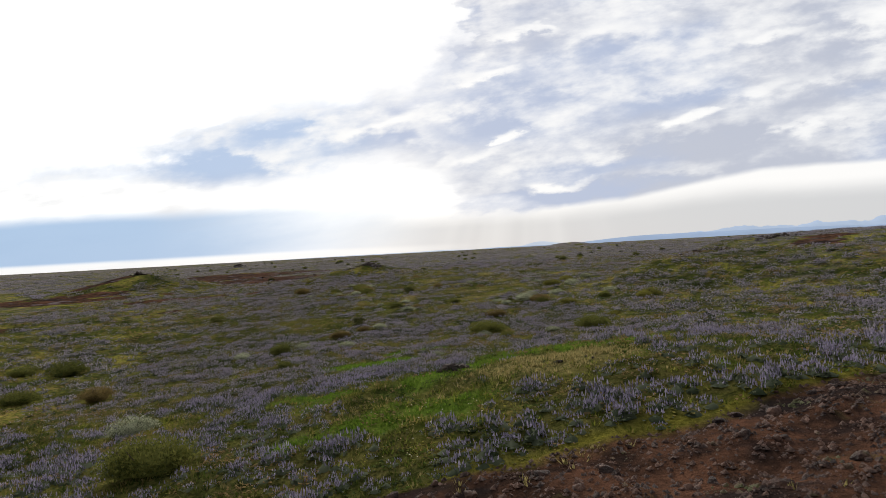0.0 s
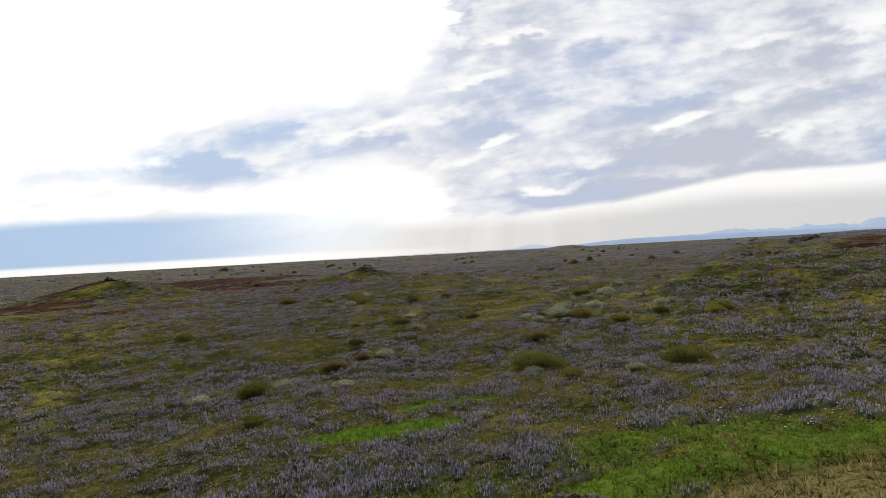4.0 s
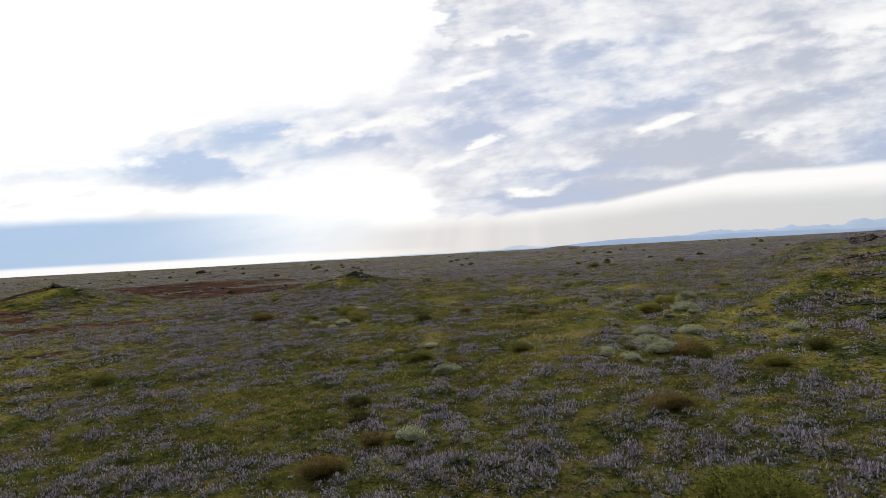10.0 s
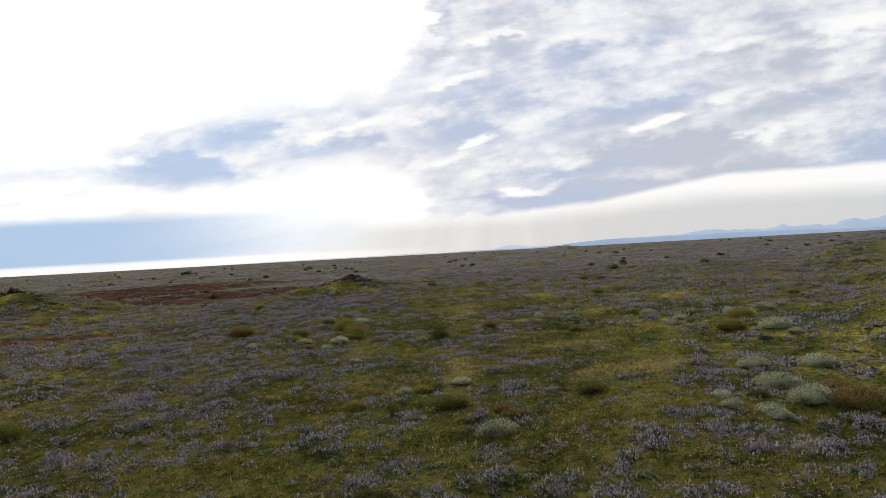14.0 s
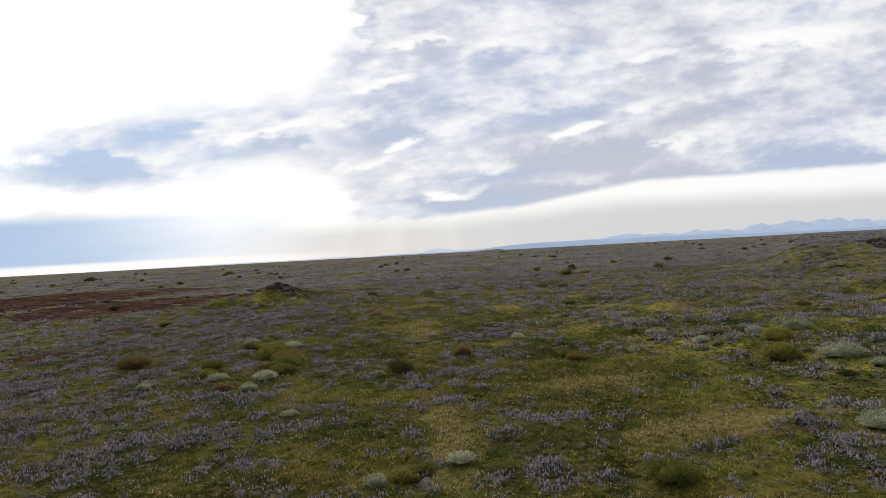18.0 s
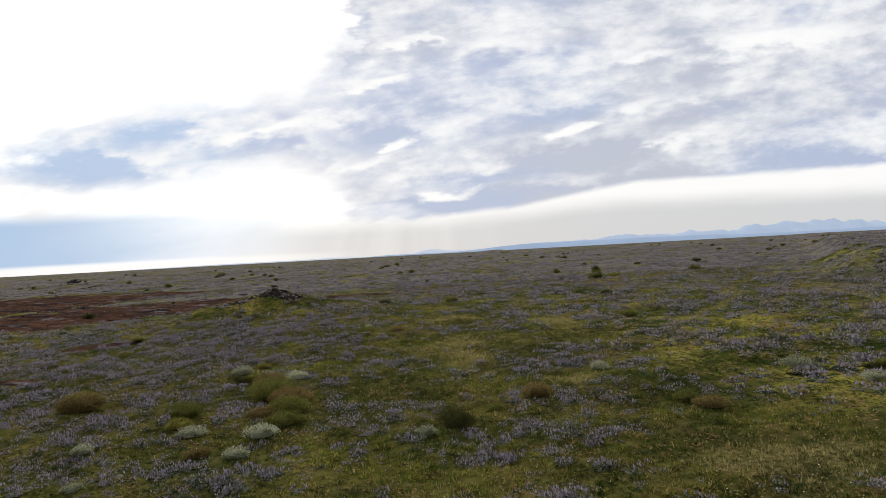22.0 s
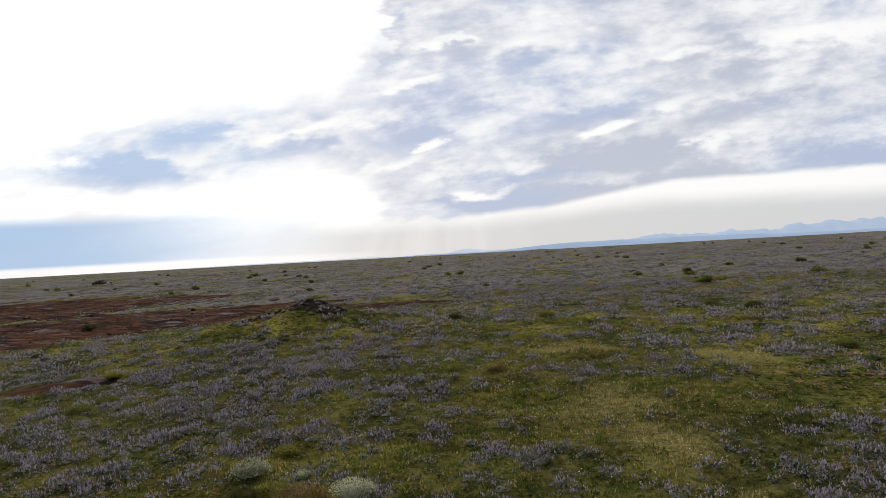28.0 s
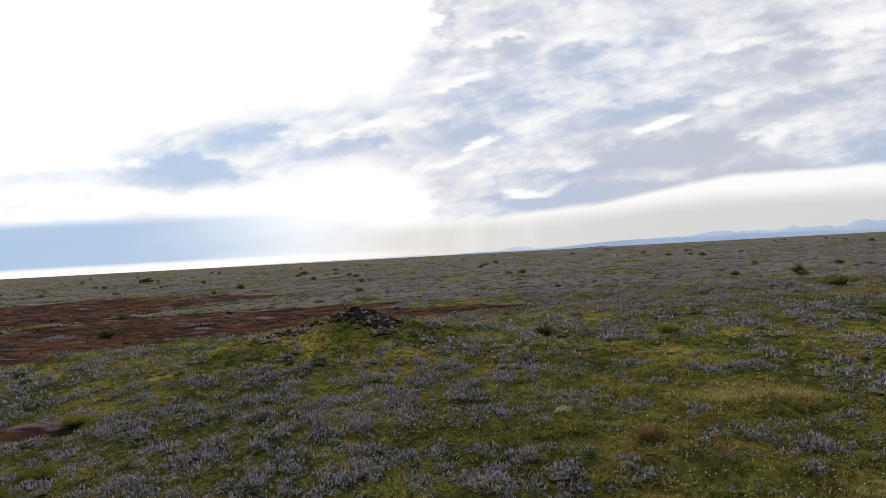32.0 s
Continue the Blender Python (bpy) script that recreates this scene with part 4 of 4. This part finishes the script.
def plant_shrubs(rows, label, group, mat, seed, tall):
    dice = random.Random(seed)
    patterns = {}
    for n, (x, y, wide) in enumerate(rows):
        large = wide > 1.25 and y < 90
        key = (large, y > 84, n % 3)
        m = Matrix.LocRotScale((x, y, float(height(x, y)) - 0.03), Euler((0, 0, dice.uniform(0, 6.3))), (wide * 1.08, wide * dice.uniform(0.8, 1.0), wide * dice.uniform(0.85, 1.1)))
        if key in patterns:
            copy_thing(patterns[key], m @ Matrix.Diagonal((*(1 / s for s in patterns[key].scale), 1)))
        else:
            size = (6500, 0.0155) if large else (420, 0.05) if y > 84 else (2400, 0.024)
            patterns[key] = shrub_pattern(label, group, mat, seed * 10 + len(patterns), *size, tall)
            patterns[key].matrix_basis = m


plant_shrubs(GREEN_SHRUBS, "low spreading willow shrub with dull green leaves", "green willow shrubs", WILLOW_GREEN, 1, 0.37)
plant_shrubs(GREEN_SHRUBS_BEYOND, "low spreading willow shrub with dull green leaves", "green willow shrubs", WILLOW_GREEN, 2, 0.44)
plant_shrubs(BROWN_SHRUBS, "rounded dwarf birch shrub with brownish leaves", "brown birch shrubs", WILLOW_BROWN, 3, 0.40)
plant_shrubs(YELLOW_SHRUBS, "low willow shrub with yellow-green leaves", "yellow-green willow shrubs", WILLOW_YELLOW, 4, 0.36)
plant_shrubs(PALE_SHRUBS, "low woolly willow with pale silvery grey leaves", "pale woolly willows", WILLOW_PALE, 5, 0.40)
plant_shrubs(PALE_SHRUBS_BEYOND, "low woolly willow with pale silvery grey leaves", "pale woolly willows", WILLOW_PALE, 6, 0.40)
plant_shrubs(DARK_SHRUBS, "dense dark green willow shrub", "dark willow shrubs", WILLOW_DARK, 7, 0.46)

# a small upright willow stands alone far ahead
plant_shrubs([(31.8, 113.6, 1.4)], "small upright willow tree on the distant heath", "", WILLOW_DARK, 9, 1.15)

# far scattered shrubs of the plain
far_dice = random.Random(12)
far_rows = []
while len(far_rows) < 90:
    y = far_dice.uniform(85, 420)
    x = far_dice.uniform(-0.75, 0.75) * (y - 20)
    if red_soil(x, y) < 0.2:
        far_rows.append((x, y, far_dice.uniform(0.8, 2.2)))
plant_shrubs(far_rows, "small dark green shrub on the distant plain", "far shrubs of the plain", WILLOW_GREEN, 8, 0.5)


# ---- lupins, grass and small flowers ----
def thick_near(x, y, reach):
    """Whether a place lies within that reach of the strip below the flight line."""
    return np.abs(x - path_x(y)) < reach


def off_shrubs(x, y):
    """Whether a place is clear of the shrubs."""
    clear = np.ones(len(x), bool)
    for rows in (GREEN_SHRUBS, GREEN_SHRUBS_BEYOND, BROWN_SHRUBS, YELLOW_SHRUBS, PALE_SHRUBS, PALE_SHRUBS_BEYOND, DARK_SHRUBS):
        for sx, sy, wide in rows:
            clear &= np.hypot(x - sx, y - sy) > 0.50 * wide + 0.06
    return clear


def set_clumps(rng, pieces, patterns, x, y, size, tall=1.0):
    at = on_ground(x, y, 0.03)
    tall = np.broadcast_to(tall, len(x))
    for k, (v, f, m) in enumerate(patterns):
        pick = np.arange(k, len(x), len(patterns))
        sv, sf = strewn(v, f, at[pick], rng.uniform(0, 6.28, len(pick)), size[pick], None, tall[pick] * rng.uniform(0.8, 1.25, len(pick)))
        pieces.append((sv, sf, np.tile(m, len(pick))))


def seen_ground(x, y):
    """The wedge of heath that opens ahead of the start of the flight."""
    return (x - 8 < 0.68 * (y + 44)) & (8 - x < 0.80 * (y + 44))


def build_lupins():
    rng = np.random.default_rng(21)
    near = [lupin_clump(k, 0.23, 0.120, (12, 14, 9, 13, 8, 15)[k], 4, 0.068, 0.0205, True) for k in range(6)]
    middle = [lupin_clump(20 + k, 0.34, 0.13, (9, 8, 10, 7)[k], 1, 0.075, 0.034, True) for k in range(4)]
    far = [lupin_clump(40 + k, 0.70, 0.20, 6, 0, 0.13, 0.075, True) for k in range(3)]
    pieces = []
    # below and beside the flight line; the plants crowd into low mounds
    x, y = sown(rng, -28, 36, -31, 68, 10.5)
    cover = lupin_cover(x, y)
    mound = smooth(0.36, 0.64, fbm(x, y, 0.85, 71, 2))
    keep = thick_near(x, y, 15) & (rng.random(len(x)) < 0.03 + cover * (0.45 + 0.55 * mound)) & (red_soil(x, y) < 0.3) & off_shrubs(x, y)
    keep &= (dry_grass(x, y) < 0.5) & (fresh_grass(x, y) < 0.4)
    x, y, cover, mound = x[keep], y[keep], cover[keep], mound[keep]
    # taller, leafier plants round the knoll
    tall = []
    for k in range(5):
        v, f, m = lupin_clump(60 + k, 0.22, 0.17, (16, 19, 13, 17, 9)[k], 8, 0.088, 0.0165, True)
        tall.append((v, f, np.where(m == 0, 3, 1)))
    rank = y < -15 + 5 * (fbm(x, y, 5, 77, 2) - 0.5)
    set_clumps(rng, pieces, tall, x[rank], y[rank], (0.55 + 0.45 * cover[rank]) * rng.uniform(0.7, 1.3, rank.sum()), 0.8 + 0.45 * mound[rank])
    x, y, cover, mound = x[~rank], y[~rank], cover[~rank], mound[~rank]
    set_clumps(rng, pieces, near, x, y, (0.60 + 0.4 * cover) * (0.75 + 0.4 * mound) * rng.uniform(0.7, 1.3, len(x)), 0.8 + 0.4 * mound)
    # farther aside and ahead
    x, y = sown(rng, -50, 74, -28, 118, 3.3)
    aside = np.abs(x - path_x(y))
    mound = smooth(0.36, 0.64, fbm(0.7 * x, y, 1.3, 75, 2))
    keep = (~thick_near(x, y, 15) | (y > 68)) & seen_ground(x, y) & (rng.random(len(x)) < 0.02 + lupin_cover(x, y) * (0.35 + 0.65 * mound)) & (red_soil(x, y) < 0.3) & off_shrubs(x, y)
    keep &= rng.random(len(x)) < np.where(aside > 40, 0.6, 1.0)
    x, y, mound = x[keep], y[keep], mound[keep]
    set_clumps(rng, pieces, middle, x, y, (0.8 + 0.5 * mound) * rng.uniform(0.7, 1.3, len(x)), 0.8 + 0.4 * mound)
    # the plain beyond
    y = 70 + 300 * rng.random(42000) ** 1.6
    x = rng.uniform(-0.8, 0.8, 42000) * (y + 10)
    mound = smooth(0.36, 0.64, fbm(0.5 * x, y, 3.0, 79, 2))
    keep = ((y > 118) | (x < -50) | (x > 74)) & (rng.random(42000) < lupin_cover(x, y) * (0.3 + 0.7 * mound))
    x, y = x[keep], y[keep]
    set_clumps(rng, pieces, far, x, y, rng.uniform(0.6, 1.3, len(x)))
    v, f, m = joined(pieces)
    ob = new("lupin_field", mesh_from("lupin_field", v, f, [BLOSSOM, LUPIN_LEAF, LUPIN_BODY, VIOLET], m))
    tagged(ob, "drifts of violet-grey lupins in bloom across the heath", "lupins", kind="stuff")


def build_grass():
    rng = np.random.default_rng(33)
    pieces = []
    for lo, hi, per, tall, spread, reach in ((-31, 68, 40, 0.095, 0.15, 15), (-28, 98, 4.0, 0.16, 0.30, 58)):
        x, y = sown(rng, -44, 60, lo, hi, per)
        keep = thick_near(x, y, reach) & (red_soil(x, y) < 0.4) & (lupin_cover(x, y) < rng.uniform(0.2, 1.1, len(x)))
        if reach > 15:
            keep &= (~thick_near(x, y, 15) | (y > 68)) & seen_ground(x, y)
        x, y = x[keep], y[keep]
        dry, fresh = dry_grass(x, y), fresh_grass(x, y)
        dice = rng.random(len(x))
        kind = np.where(fresh > rng.uniform(0.3, 0.7, len(x)), 1, np.where(dice < 0.7 * dry + 0.08, 2, 0))
        if reach < 20:
            sx, sy = sown(rng, 5, 23, -33, -20, 5)
            bare = (red_soil(sx, sy) > 0.6) & (fbm(sx, sy, 1.2, 99, 2) > 0.74)
            x, y, kind = np.append(x, sx[bare]), np.append(y, sy[bare]), np.append(kind, np.full(bare.sum(), 2))
        for k in range(3):
            pick = np.flatnonzero(kind == k)
            if len(pick):
                tuft, tuft_f = grass_tuft(rng, 6, tall * (1, 0.9, 1.15)[k], spread)
                pieces.append((*strewn(tuft, tuft_f, on_ground(x[pick], y[pick]), rng.uniform(0, 6.28, len(pick)), rng.uniform(0.6, 1.4, len(pick)), rng.normal(0, 0.2, (len(pick), 2))), k))
    v, f, m = joined(pieces)
    ob = new("meadow_grass", mesh_from("meadow_grass", v, f, [GRASS_BLADE, FRESH_BLADE, STRAW_BLADE], m))
    tagged(ob, "tufts of green and straw-coloured grass between the lupins", "grass", kind="stuff")


def build_herbs():
    """Low leafy herbs and dwarf heath that make the turf lumpy."""
    rng = np.random.default_rng(61)
    patterns = [lupin_clump(80 + k, 0.18, 0.14, 0, 9, 0.1, 0.02) for k in range(5)]
    broad = [lupin_clump(90 + k, 0.36, 0.20, 0, 8, 0.1, 0.02) for k in range(3)]
    pieces = []
    for lo, hi, per, reach, some in ((-31, 68, 10.5, 15, patterns), (-28, 108, 2.6, 60, broad)):
        x, y = sown(rng, -48, 66, lo, hi, per)
        keep = thick_near(x, y, reach) & (red_soil(x, y) < 0.35) & (dry_grass(x, y) < rng.random(len(x))) & (fresh_grass(x, y) < 0.8) & off_shrubs(x, y)
        keep &= rng.random(len(x)) < 0.25 + 1.1 * fbm(x, y, 1.6, 91, 3) - 0.2 * (reach < 20)
        if reach > 15:
            keep &= (~thick_near(x, y, 15) | (y > 68)) & seen_ground(x, y)
        x, y = x[keep], y[keep]
        kind = np.digitize(fbm(x, y, 2.4, 95, 3) + rng.normal(0, 0.09, len(x)), (0.46, 0.60))
        at = on_ground(x, y, 0.03)
        for k, (v, f, m) in enumerate(some):
            for tone in range(3):
                pick = np.flatnonzero((np.arange(len(x)) % len(some) == k) & (kind == tone))
                sv, sf = strewn(v, f, at[pick], rng.uniform(0, 6.28, len(pick)), rng.uniform(0.6, 1.5, len(pick)), None, rng.uniform(0.7, 1.3, len(pick)))
                pieces.append((sv, sf, tone))
    v, f, m = joined(pieces)
    ob = new("low_herbs", mesh_from("low_herbs", v, f, [HERB_DARK, HERB_OLIVE, HERB_RUSTY], m))
    tagged(ob, "low leafy herbs and dwarf heath in dark green, olive and rust", "herbs", kind="stuff")


def build_small_flowers():
    rng = np.random.default_rng(44)
    x, y = sown(rng, -20, 26, -30, 66, 5.0)
    keep = thick_near(x, y, 16) & (fbm(x, y, 5, 81, 2) > 0.54) & (red_soil(x, y) < 0.2) & (lupin_cover(x, y) < 0.8)
    x, y = x[keep], y[keep]
    n = len(x)
    disc = np.array([(0, 0, 0.012)] + [(0.014 * math.cos(1.2566 * i), 0.014 * math.sin(1.2566 * i), 0.0) for i in range(5)])
    disc_f = np.array([(0, 1 + i, 1 + (i + 1) % 5) for i in range(5)])
    at = on_ground(x, y, -0.22) + np.stack([0 * x, 0 * x, rng.uniform(0, 0.2, n)], 1)
    stalk = np.array([(-0.004, 0, -0.45), (0.004, 0, -0.45), (0, 0.003, 0.0)])
    petals = strewn(disc, disc_f, at, rng.uniform(0, 6.28, n), rng.uniform(0.8, 1.5, n), rng.normal(0, 0.4, (n, 2)))
    stalks = strewn(stalk, np.array([(0, 1, 2)]), at, rng.uniform(0, 6.28, n), np.ones(n))
    v, f, m = joined([(*petals, 0), (*stalks, 1)])
    ob = new("meadow_flowers", mesh_from("meadow_flowers", v, f, [PETAL, GRASS_BLADE], m))
    tagged(ob, "tiny white and yellow flowers dotted through the grass", "flowers", kind="stuff")


def build_pebbles():
    rng = np.random.default_rng(55)
    x, y = sown(rng, 4, 24, -34, -18, 170)
    keep = red_soil(x, y) > rng.uniform(0.3, 0.9, len(x))
    x, y = x[keep], y[keep]
    lump = np.array([(0.5, 0, 0), (0, 0.5, 0), (-0.5, 0, 0), (0, -0.5, 0), (0.08, 0.05, 0.42)])
    lump_f = np.array([(0, 1, 4), (1, 2, 4), (2, 3, 4), (3, 0, 4)])
    v, f = strewn(lump, lump_f, on_ground(x, y, 0.01), rng.uniform(0, 6.28, len(x)), 0.03 + 0.15 * rng.random(len(x)) ** 4, rng.normal(0, 0.3, (len(x), 2)))
    ob = new("cinder_gravel", mesh_from("cinder_gravel", v, f, [RED_ROCK]))
    tagged(ob, "coarse red-brown cinder gravel on the bare slope", "gravel", kind="stuff")


build_lupins()
build_grass()
build_herbs()
build_small_flowers()
build_pebbles()
